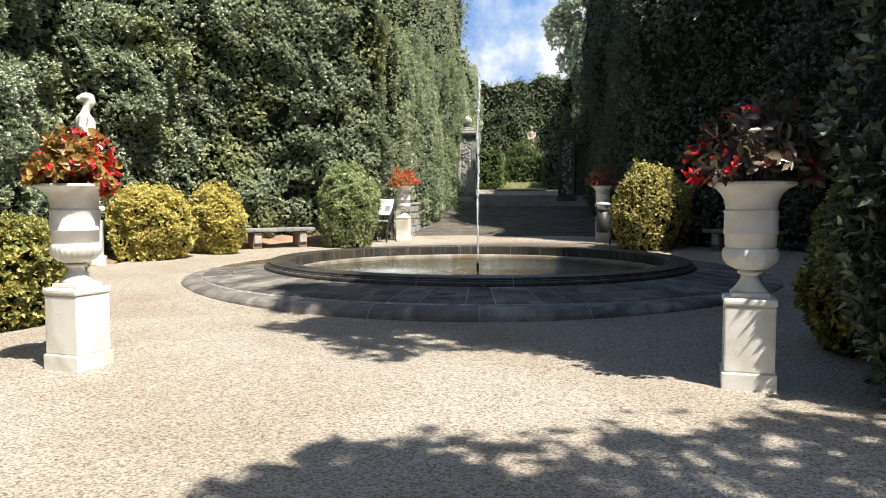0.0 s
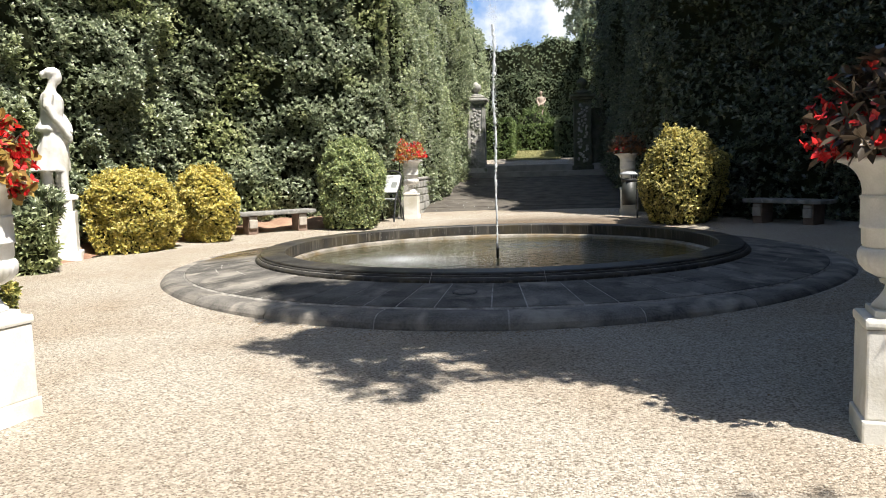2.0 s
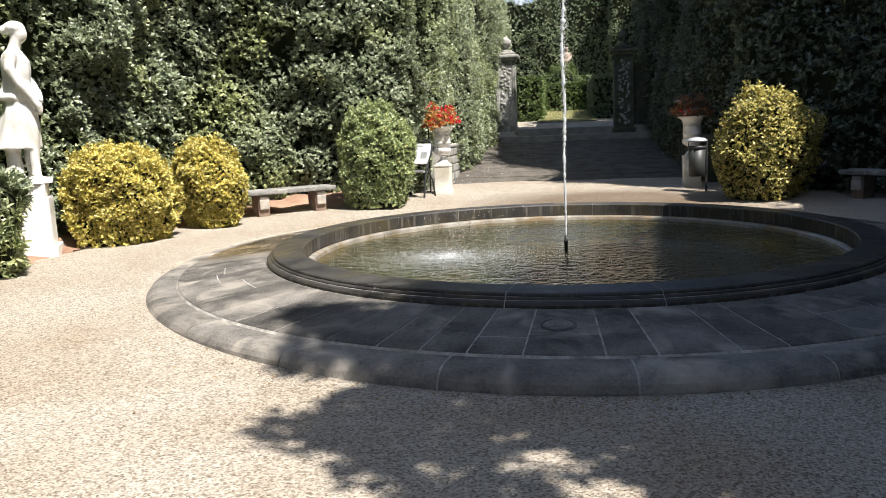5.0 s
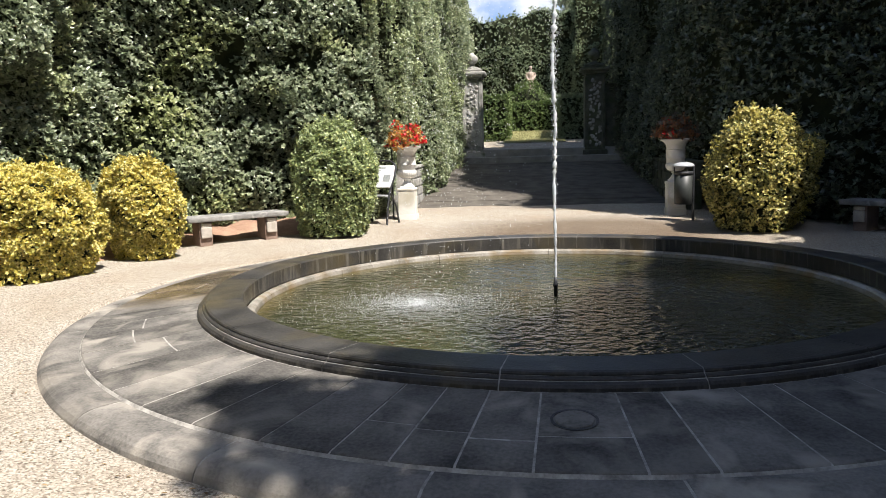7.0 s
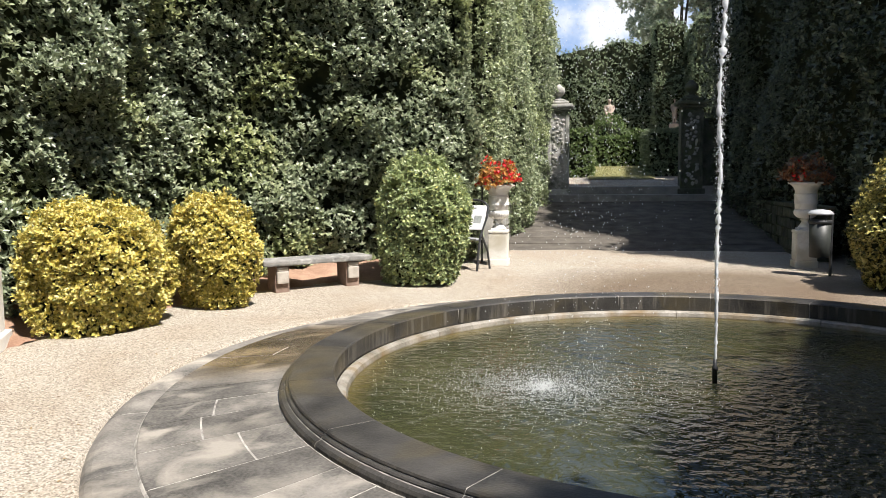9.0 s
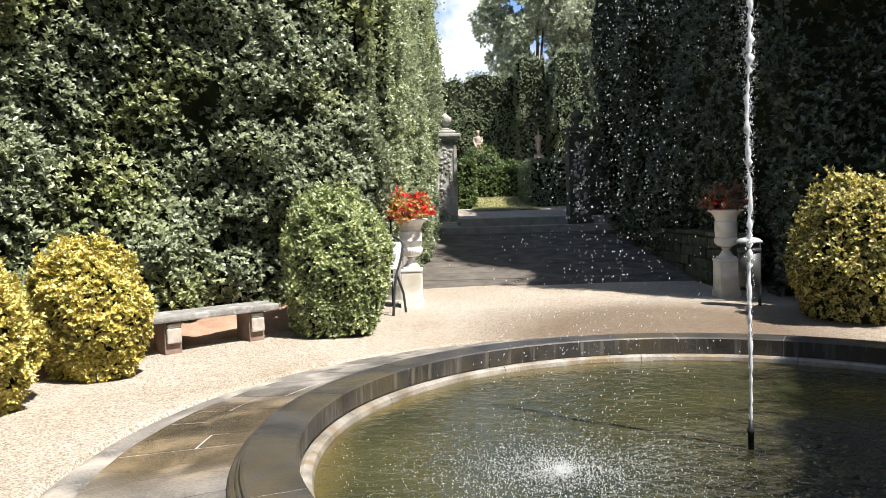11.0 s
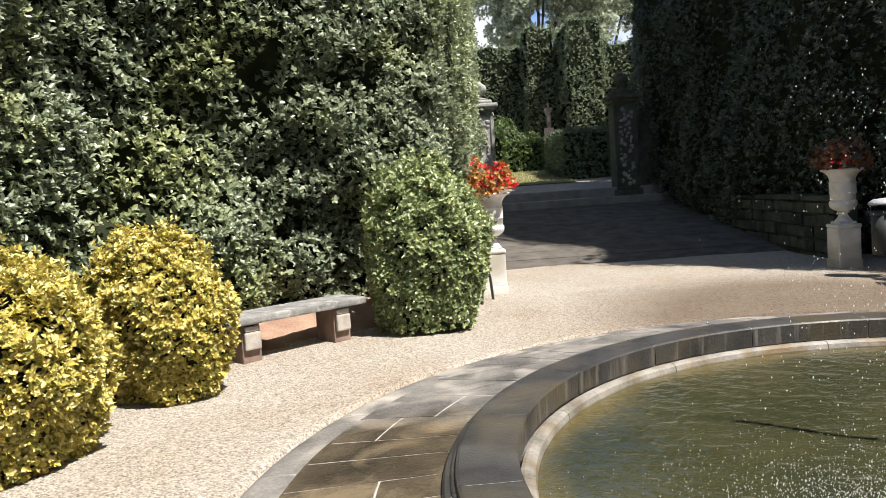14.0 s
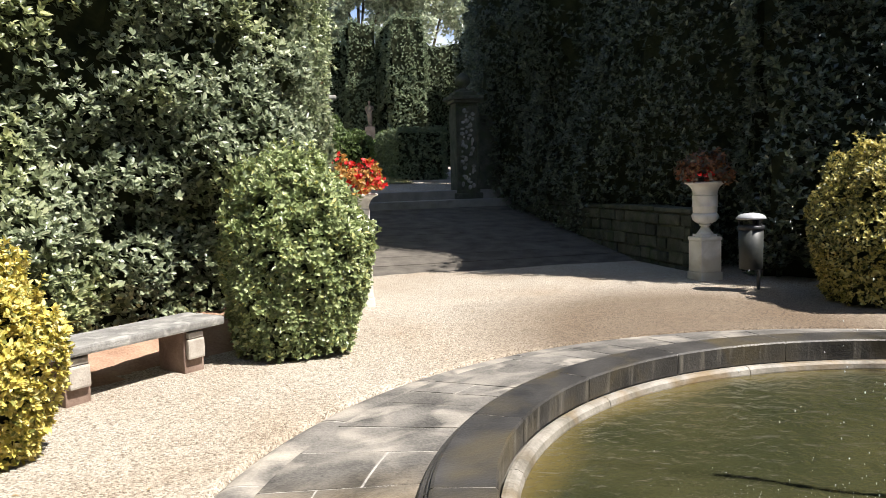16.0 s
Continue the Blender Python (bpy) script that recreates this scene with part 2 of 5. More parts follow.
def cloud_mat():
    m = bpy.data.materials.new("summer_sky")
    m.use_nodes = True
    n, l = m.node_tree.nodes, m.node_tree.links
    n.remove(n["Principled BSDF"])
    em, g, no, ramp = n.new("ShaderNodeEmission"), n.new("ShaderNodeNewGeometry"), n.new("ShaderNodeTexNoise"), n.new("ShaderNodeValToRGB")
    no.inputs["Scale"].default_value, no.inputs["Detail"].default_value, no.inputs["Roughness"].default_value = 0.0085, 7, 0.55
    l.new(g.outputs["Position"], no.inputs["Vector"])
    el = ramp.color_ramp.elements
    el.new(0.5)
    for e, (p, c) in zip(el, ((0.4, (0.22, 0.4, 0.74)), (0.48, (0.45, 0.58, 0.8)), (0.58, (0.9, 0.93, 0.97)))):
        e.position, e.color = p, (*c, 1)
    # the clouds gather low and thin out higher up
    sep, fade, thin = n.new("ShaderNodeSeparateXYZ"), n.new("ShaderNodeMapRange"), n.new("ShaderNodeMath")
    l.new(g.outputs["Position"], sep.inputs[0])
    l.new(sep.outputs[2], fade.inputs["Value"])
    fade.inputs["From Min"].default_value, fade.inputs["From Max"].default_value = 300, 520
    fade.inputs["To Min"].default_value, fade.inputs["To Max"].default_value = 0.0, 0.16
    thin.operation = "SUBTRACT"
    l.new(no.outputs[0], thin.inputs[0])
    l.new(fade.outputs[0], thin.inputs[1])
    l.new(thin.outputs[0], ramp.inputs[0])
    l.new(ramp.outputs[0], em.inputs[0])
    em.inputs[1].default_value = 0.54
    l.new(em.outputs[0], n["Material Output"].inputs[0])
    return m


GRAVEL = gravel_mat()
WATER = water_mat()
JET = jet_mat()
PAVING = mat("grey_sandstone_paving", (0.05, 0.048, 0.044), (0.2, 0.186, 0.165), 2.5, 0.8, 0.8, 48, vary=0.2, stain=(0.28, 0.257, 0.22), stain_scale=2.8, rough2=0.7, spec=0.22)
soak(PAVING, (-3.75, 0.35, 0.28), 0.75, 1.35, (0.62, 0.52, 0.38), 0.24)
KERB = mat("grey_sandstone_kerb", (0.08, 0.076, 0.07), (0.25, 0.232, 0.205), 3.5, 0.7, 0.7, 50, vary=0.16, stain=(0.38, 0.345, 0.29), stain_scale=2.2, spec=0.2)
RIM = mat("wet_sandstone_rim", (0.022, 0.021, 0.02), (0.07, 0.066, 0.06), 3.0, 0.5, 0.45, 60, vary=0.12, stain=(0.075, 0.062, 0.038), stain_scale=1.6, rough2=0.32, spec=0.28, streak=(0.15, 0.138, 0.115))
MORTAR = mat("pale_mortar", (0.16, 0.15, 0.135), (0.5, 0.475, 0.425), 8, 0.9, 0.3)
LEDGE = mat("limescale_ledge", (0.12, 0.108, 0.082), (0.34, 0.315, 0.27), 4, 0.55, 0.5, 40, stain=(0.17, 0.115, 0.05), stain_scale=2.5)
MARBLE = mat("white_marble", (0.66, 0.645, 0.61), (0.82, 0.81, 0.78), 5, 0.6, 0.12, 90, stain=(0.52, 0.5, 0.42), stain_scale=3.0)
TRAVERTINE = mat("pale_limestone_pedestal", (0.62, 0.6, 0.54), (0.8, 0.78, 0.72), 4, 0.75, 0.2, 80, stain=(0.5, 0.46, 0.36), stain_scale=2.2)
BENCHTOP = mat("lichened_stone_seat", (0.13, 0.127, 0.118), (0.27, 0.262, 0.242), 6, 0.85, 0.6, 60, stain=(0.36, 0.35, 0.32), stain_scale=7)
BENCHLEG = mat("reddish_stone_leg", (0.15, 0.095, 0.07), (0.28, 0.2, 0.155), 6, 0.8, 0.35, 60)
BENCHFACE = mat("pale_stone_scroll", (0.32, 0.28, 0.235), (0.48, 0.44, 0.38), 8, 0.8, 0.3, 70)
EARTH = mat("reddish_earth", (0.2, 0.11, 0.07), (0.38, 0.25, 0.17), 3, 0.95, 0.8, 40)
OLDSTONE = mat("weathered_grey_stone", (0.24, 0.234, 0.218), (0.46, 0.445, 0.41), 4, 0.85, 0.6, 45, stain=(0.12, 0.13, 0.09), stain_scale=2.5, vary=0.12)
# stone of the gate's east side, with the deep shade put into its colour
SHADE_STONE = mat("shade_dark_rubble", (0.035, 0.04, 0.026), (0.11, 0.11, 0.08), 5, 0.92, 0.9, 30, stain=(0.05, 0.065, 0.028), stain_scale=3.0, vary=0.3)
# ramp grit, darker than the gravel: the hedge's shade is put into its colour
RAMP = mat("shade_dark_grit", (0.07, 0.063, 0.054), (0.15, 0.134, 0.113), 3, 0.95, 0.8, 45, vary=0.06, spec=0.15)
NOSING = mat("stone_step", (0.18, 0.172, 0.158), (0.3, 0.285, 0.262), 4, 0.8, 0.4, 50)
LAWN = mat("lawn_soil", (0.2, 0.2, 0.08), (0.36, 0.34, 0.15), 1.2, 0.95, 0.6, 60)
DARKMETAL = mat("dark_painted_metal", (0.02, 0.022, 0.024), (0.045, 0.046, 0.048), 10, 0.45, 0.05, 80)
PANEL = mat("white_sign_panel", (0.75, 0.76, 0.76), (0.82, 0.82, 0.82), 3, 0.35, 0.0)
PRINT = mat("grey_print", (0.25, 0.27, 0.26), (0.4, 0.42, 0.4), 20, 0.6, 0.0)
BINLID = mat("grey_bin_lid", (0.3, 0.31, 0.32), (0.4, 0.41, 0.42), 5, 0.5, 0.03)
BINBODY = mat("dark_green_bin", (0.018, 0.021, 0.019), (0.04, 0.044, 0.04), 6, 0.5, 0.05)
BARK = mat("brown_bark", (0.07, 0.05, 0.035), (0.17, 0.13, 0.095), 5, 0.9, 0.8, 40)
# near-black for hedge and shrub cores: shade of the leaf gaps painted in
CORE_SHADE = mat("hedge_core_shade", (0.012, 0.016, 0.008), (0.04, 0.045, 0.022), 3, 0.95, 1.0, 18, spec=0.1)
TERRA = mat("warm_weathered_stone", (0.3, 0.23, 0.18), (0.46, 0.38, 0.31), 5, 0.85, 0.3, 50)
IRON = mat("rusty_wrought_iron", (0.06, 0.05, 0.045), (0.16, 0.14, 0.12), 8, 0.7, 0.3, 60)
SKYCLOUD = cloud_mat()
L_LAUREL = leaf_mat("laurel_leaves", ((0.0, (0.107, 0.133, 0.081)), (0.4, (0.24, 0.286, 0.175)), (0.8, (0.4, 0.45, 0.295)), (1.0, (0.545, 0.57, 0.4))), 0.32, 0.34, 0.8, patch=(1.12, 1.08, 0.78))
L_HOLM = leaf_mat("hedge_leaves", ((0.0, (0.148, 0.187, 0.11)), (0.5, (0.315, 0.372, 0.217)), (1.0, (0.495, 0.542, 0.34))), 0.34, 0.34, 0.8, patch=(1.1, 1.08, 0.9))
L_OLIVE = leaf_mat("yellow_green_leaves", ((0.0, (0.1, 0.12, 0.035)), (0.5, (0.22, 0.24, 0.07)), (1.0, (0.4, 0.38, 0.12))), 0.42, 0.28, 0.5)
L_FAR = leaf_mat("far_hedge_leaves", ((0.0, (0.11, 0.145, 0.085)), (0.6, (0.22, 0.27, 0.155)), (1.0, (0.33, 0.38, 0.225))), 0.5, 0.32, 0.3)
# darker copy of the hedge leaves: shade of the east hedges put into colour
L_SHADE = leaf_mat("shade_dark_leaves", ((0.0, (0.05, 0.065, 0.04)), (0.6, (0.125, 0.155, 0.09)), (0.9, (0.22, 0.25, 0.15)), (1.0, (0.36, 0.38, 0.26))), 0.28, 0.25, 0.9)
L_GOLD = leaf_mat("golden_variegated_leaves", ((0.0, (0.16, 0.18, 0.05)), (0.18, (0.42, 0.38, 0.08)), (0.55, (0.68, 0.56, 0.13)), (1.0, (0.82, 0.73, 0.34))), 0.42, 0.25)
L_GREEN = leaf_mat("bright_green_leaves", ((0.0, (0.15, 0.19, 0.085)), (0.5, (0.35, 0.42, 0.19)), (0.92, (0.53, 0.58, 0.3)), (1.0, (0.66, 0.6, 0.2))), 0.32, 0.3, 0.7)
L_MIX = leaf_mat("green_and_gold_leaves", ((0.0, (0.1, 0.13, 0.04)), (0.4, (0.28, 0.28, 0.08)), (0.75, (0.48, 0.42, 0.11)), (1.0, (0.65, 0.56, 0.2))), 0.42, 0.25)
L_HALF = leaf_mat("green_leaves_edged_gold", ((0.0, (0.045, 0.06, 0.025)), (0.22, (0.16, 0.17, 0.05)), (0.45, (0.52, 0.45, 0.12)), (1.0, (0.78, 0.69, 0.29))), 0.38, 0.25)
L_BOX = leaf_mat("box_hedge_leaves", ((0.0, (0.06, 0.1, 0.025)), (1.0, (0.17, 0.23, 0.07))), 0.5, 0.25)
L_TREE = leaf_mat("silvery_tree_leaves", ((0.0, (0.26, 0.31, 0.2)), (1.0, (0.56, 0.6, 0.44))), 0.45, 0.4)
L_RED = leaf_mat("red_petals", ((0.0, (0.5, 0.012, 0.012)), (0.7, (0.78, 0.03, 0.03)), (1.0, (0.8, 0.16, 0.12))), 0.5, 0.3)
L_BRONZE = leaf_mat("bronze_begonia_leaves", ((0.0, (0.16, 0.09, 0.03)), (0.6, (0.36, 0.22, 0.05)), (1.0, (0.48, 0.36, 0.1))), 0.4, 0.3)
L_PURPLE = leaf_mat("dark_bronze_leaves", ((0.0, (0.045, 0.035, 0.025)), (0.6, (0.11, 0.085, 0.055)), (1.0, (0.2, 0.15, 0.1))), 0.3, 0.15)
L_ORANGE = leaf_mat("orange_leaves", ((0.0, (0.34, 0.17, 0.04)), (0.6, (0.54, 0.27, 0.06)), (1.0, (0.6, 0.42, 0.13))), 0.45, 0.3)
L_COPPER = leaf_mat("copper_leaves", ((0.0, (0.1, 0.045, 0.02)), (0.6, (0.26, 0.1, 0.04)), (1.0, (0.4, 0.2, 0.08))), 0.45, 0.2)
L_GRASS = leaf_mat("grass_blades", ((0.0, (0.24, 0.24, 0.1)), (1.0, (0.44, 0.41, 0.22))), 0.6, 0.3)
L_DEAD = leaf_mat("fallen_leaves", ((0.0, (0.12, 0.07, 0.03)), (1.0, (0.34, 0.23, 0.1))), 0.8, 0.1)


# ---- building helpers ----
def link(name, me, material, parent=None, label="", smooth=False):
    me.materials.append(material)
    if smooth:
        me.polygons.foreach_set("use_smooth", [True] * len(me.polygons))
    ob = new(name, me)
    if parent:
        ob.parent = parent
    return tagged(ob, label)


def part(name, bm, material, parent=None, label="", smooth=False):
    me = bpy.data.meshes.new(name)
    bmesh.ops.recalc_face_normals(bm, faces=bm.faces)
    bm.to_mesh(me)
    bm.free()
    return link(name, me, material, parent, label, smooth)


def thing(name, m, label, category, group="", kind=""):
    ob = new(name)
    ob.empty_display_size = 0.2
    ob.matrix_world = m
    return tagged(ob, label, category, group, kind)


def box(bm, x0, y0, z0, x1, y1, z1, bevel=0.0):
    vs = bmesh.ops.create_cube(bm, size=1)["verts"]
    for v in vs:
        v.co = Vector(((x0 + x1) / 2 + v.co.x * (x1 - x0), (y0 + y1) / 2 + v.co.y * (y1 - y0), (z0 + z1) / 2 + v.co.z * (z1 - z0)))
    if bevel:
        es = list({e for v in vs for e in v.link_edges})
        bmesh.ops.bevel(bm, geom=es, offset=bevel, segments=2, affect="EDGES", profile=0.6)
    return bm


def lathe(profile, segs=40, flute=None):
    """A turned body from (radius, height) pairs; flute(z, angle) scales the radius."""
    bm = bmesh.new()
    rings = []
    for r, z in profile:
        rings.append([bm.verts.new((r * (flute(z, 2 * math.pi * i / segs) if flute else 1) * math.cos(2 * math.pi * i / segs), r * (flute(z, 2 * math.pi * i / segs) if flute else 1) * math.sin(2 * math.pi * i / segs), z)) for i in range(segs)])
    for a, b in zip(rings, rings[1:]):
        for i in range(segs):
            bm.faces.new((a[i], a[(i + 1) % segs], b[(i + 1) % segs], b[i]))
    bm.faces.new(rings[0][::-1])
    bm.faces.new(rings[-1])
    return bm


def sector(profile, a0, a1, n, bm=None):
    """A closed section of (radius, height) pairs swept from angle a0 to a1."""
    bm = bm or bmesh.new()
    rows = []
    for k in range(n + 1):
        a = a0 + (a1 - a0) * k / n
        rows.append([bm.verts.new((r * math.cos(a), r * math.sin(a), z)) for r, z in profile])
    for a, b in zip(rows, rows[1:]):
        for i in range(len(profile)):
            j = (i + 1) % len(profile)
            bm.faces.new((a[i], b[i], b[j], a[j]))
    bm.faces.new(rows[0])
    bm.faces.new(rows[-1][::-1])
    return bm


def tube(bm, pts, radii, segs=10, flat=1.0):
    """A tapered limb along the points."""
    pts = [Vector(p) for p in pts]
    rows = []
    for i, (p, r) in enumerate(zip(pts, radii)):
        d = (pts[min(i + 1, len(pts) - 1)] - pts[max(i - 1, 0)]).normalized()
        u = d.cross(Vector((0.13, 0.97, 0.2))).normalized()
        w = d.cross(u)
        rows.append([bm.verts.new(p + r * (u * math.cos(2 * math.pi * k / segs) + w * flat * math.sin(2 * math.pi * k / segs))) for k in range(segs)])
    for a, b in zip(rows, rows[1:]):
        for k in range(segs):
            bm.faces.new((a[k], a[(k + 1) % segs], b[(k + 1) % segs], b[k]))
    bm.faces.new(rows[0][::-1])
    bm.faces.new(rows[-1])
    return bm


RNG = np.random.default_rng(7)


def unit(v):
    return v / np.maximum(np.linalg.norm(v, axis=1, keepdims=True), 1e-9)


def waves(u, v, scale, seed, n=9):
    """Smooth noise about 0, of about unit size, over two coordinates."""
    r = np.random.default_rng(seed)
    out = np.zeros_like(u)
    for k in range(n):
        a, f, ph = r.uniform(0, 2 * np.pi), scale * r.uniform(0.6, 1.9), r.uniform(0, 2 * np.pi)
        out += np.sin((u * np.cos(a) + v * np.sin(a)) * f + ph)
    return out / math.sqrt(n / 2)


def leaf_arrays(base, way, up, length, width, plain=False):
    """Folded leaves: base points, the way each grows, about its upper side, and sizes."""
    way = unit(way)
    side = unit(np.cross(way, up))
    nrm = np.cross(side, way)
    L, W = length[:, None], width[:, None]
    tip = base + way * L - nrm * L * 0.1
    if plain:
        mid = base + way * L * 0.5 + nrm * W * 0.15
        return np.stack([base, mid + side * W * 0.5, tip, mid - side * W * 0.5], 1).reshape(-1, 3)
    low, high = base + way * L * 0.3, base + way * L * 0.7 - nrm * L * 0.03
    lift = nrm * W * 0.15
    v = np.stack([base, low + side * W * 0.45 + lift, high + side * W * 0.42 + lift, tip, high - side * W * 0.42 + lift, low - side * W * 0.45 + lift], 1)
    return v.reshape(-1, 3)


def leaf_mesh(name, verts, plain=False):
    k, face = (4, [0, 1, 2, 0, 2, 3]) if plain else (6, [0, 1, 2, 3, 0, 3, 4, 5])
    c, n = len(face) // 2, len(verts) // k
    me = bpy.data.meshes.new(name)
    me.vertices.add(len(verts))
    me.vertices.foreach_set("co", verts.astype(np.float32).ravel())
    idx = (np.arange(n)[:, None] * k + np.array(face)).ravel().astype(np.int32)
    me.loops.add(len(idx))
    me.loops.foreach_set("vertex_index", idx)
    me.polygons.add(2 * n)
    me.polygons.foreach_set("loop_start", np.arange(0, 2 * c * n, c, dtype=np.int32))
    me.update(calc_edges=True)
    return me


def sprigs(centre, out, per=6, length=0.08, slim=0.42, spread=0.9, rise=0.35, plain=False):
    """Rosettes of leaves: at each centre a tuft that opens along out."""
    n = len(centre)
    d = unit(out + RNG.normal(0, 0.45, (n, 3)) + np.array([0, 0, rise]))
    a = unit(np.cross(d, RNG.normal(0, 1, (n, 3))))
    b = np.cross(d, a)
    base, way, up, le = [], [], [], []
    for k in range(per):
        an = 2 * np.pi * (k / per + RNG.uniform(-0.08, 0.08, n))[:, None]
        radial = a * np.cos(an) + b * np.sin(an)
        tilt = RNG.uniform(0.55, 1.15, n)[:, None] * spread
        w = unit(d * np.cos(tilt) + radial * np.sin(tilt) + np.array([0, 0, -0.12]))
        base.append(centre + d * RNG.uniform(-0.03, 0.03, n)[:, None] * (length / 0.08))
        way.append(w)
        up.append(d)
        le.append(length * RNG.uniform(0.6, 1.25, n))
    le = np.concatenate(le)
    return leaf_arrays(np.concatenate(base), np.concatenate(way), np.concatenate(up), le, le * slim * RNG.uniform(0.8, 1.25, len(le)), plain)


def grid_mesh(name, P, closed=False):
    """A sheet from a (rows, columns, 3) array."""
    r, c = P.shape[:2]
    i, j = np.meshgrid(np.arange(r - 1), np.arange(c - 1), indexing="ij")
    a = i * c + j
    quads = np.stack([a, a + 1, a + c + 1, a + c], -1).reshape(-1, 4)
    me = bpy.data.meshes.new(name)
    me.from_pydata(P.reshape(-1, 3).tolist(), [], quads.tolist())
    return me


def ground_z(x, y):
    """Height of the gravel: it climbs gently along the axis, and meets the kerb of the round pavement."""
    x, y = np.asarray(x, float), np.asarray(y, float)
    plain = np.interp(y, [-60, -12.5, -7, 0, 4, 7], [-0.3, -0.01, 0.1, 0.23, 0.28, 0.31])
    r = np.hypot(x, y)
    ring = 0.222 - 0.115 * np.clip(-y / np.maximum(r, 1e-6), 0, 1) ** 2.2
    k = np.clip((r - 4.5) / 1.6, 0, 1)
    k = k * k * (3 - 2 * k)
    return ring * (1 - k) + plain * k - 0.1 * np.clip((4.49 - r) / 0.05, 0, 1)


# ---- the large structure ----
# gravel sheet, in rings round the pool, out to the horizon
radii = [4.44, 4.465, 4.49, 4.55, 4.7, 4.9, 5.2, 5.6, 6.1, 6.8, 7.6, 9, 11, 14, 18, 25, 40, 80, 200, 600, 3000]
ang = np.linspace(0, 2 * np.pi, 145)
RR, AA = np.meshgrid(radii, ang, indexing="ij")
GX, GY = RR * np.cos(AA), RR * np.sin(AA)
ruts = 0.008 * waves(GX, GY, 2.2, 3) * (RR > 4.6) * (RR < 12)
ground = link("ground", grid_mesh("ground", np.stack([GX, GY, ground_z(GX, GY) + ruts], -1)[:, ::-1]), GRAVEL, smooth=True)
tagged(ground, "pale crushed-stone gravel court round the pool", "ground", kind="structure")

# sky with summer clouds, far off beyond the garden
U, V = np.meshgrid(np.linspace(-1, 1, 9), np.linspace(0, 1, 5), indexing="ij")
backdrop = link("backdrop", grid_mesh("backdrop", np.stack([1500 * U, 1150 - 250 * U * U, -20 + 900 * V], -1)), SKYCLOUD)
tagged(backdrop, "blue summer sky with white clouds", "sky", kind="structure")

# stepped ramp up to the gate
RAMP0, RAMP1, RZ0, RZ1 = 9.6, 15.7, 0.31, 1.08


def ramp_z(y):
    return RZ0 + (RZ1 - RZ0) * (y - RAMP0) / (RAMP1 - RAMP0)


bm = bmesh.new()
vs = [bm.verts.new(c) for c in ((-2.75, RAMP0 - 0.4, RZ0 - 0.2), (2.75, RAMP0 - 0.4, RZ0 - 0.2), (2.75, RAMP0, RZ0), (-2.75, RAMP0, RZ0), (2.75, RAMP1, RZ1 - 0.02), (-2.75, RAMP1, RZ1 - 0.02), (2.75, RAMP1, 0.0), (-2.75, RAMP1, 0.0))]
for f in ((0, 1, 2, 3), (3, 2, 4, 5), (5, 4, 6, 7), (1, 0, 7, 6), (2, 1, 6, 4), (0, 3, 5, 7)):
    bm.faces.new([vs[i] for i in f])
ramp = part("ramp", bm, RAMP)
tagged(ramp, "ramp of long low treads climbing to the gate, shade put into its colour", "ramp", kind="structure")

# terrace beyond the gate, climbing to the parterre
ty = np.array([16.7, 19, 21, 25, 34, 60, 130.0])
tz = np.array([1.49, 1.66, 1.76, 2.08, 2.3, 2.4, 2.4])
X, I = np.meshgrid(np.linspace(-60, 60, 41), np.arange(7), indexing="ij")
terrace = link("ground_terrace", grid_mesh("ground_terrace", np.stack([X, ty[I], tz[I]], -1)), GRAVEL)
tagged(terrace, "pale gravel terrace beyond the gate", "ground", kind="structure")
lawn = link("lawn", grid_mesh("lawn", np.stack(np.meshgrid(np.linspace(-1.1, 1.0, 13), [19.0, 21.0, 25.0, 28.0], indexing="ij") + [np.tile(np.interp([19.0, 21.0, 25.0, 28.0], ty, tz) + 0.03, (13, 1))], -1)), LAWN)
tagged(lawn, "sunlit short dry lawn between box hedges", "lawn", kind="structure")
n = 9000
gx, gy = RNG.uniform(-1.1, 1.0, n), RNG.uniform(19.0, 28, n)
gb = np.stack([gx, gy, np.interp(gy, ty, tz) + 0.02], 1)
le = RNG.uniform(0.03, 0.07, n)
grass = link("grass", leaf_mesh("grass", leaf_arrays(gb, RNG.normal(0, 0.35, (n, 3)) + [0, 0, 1], RNG.normal(0, 1, (n, 3)), le, le * 0.25)), L_GRASS)
tagged(grass, "short sunlit grass of the lawn", "grass", kind="stuff")


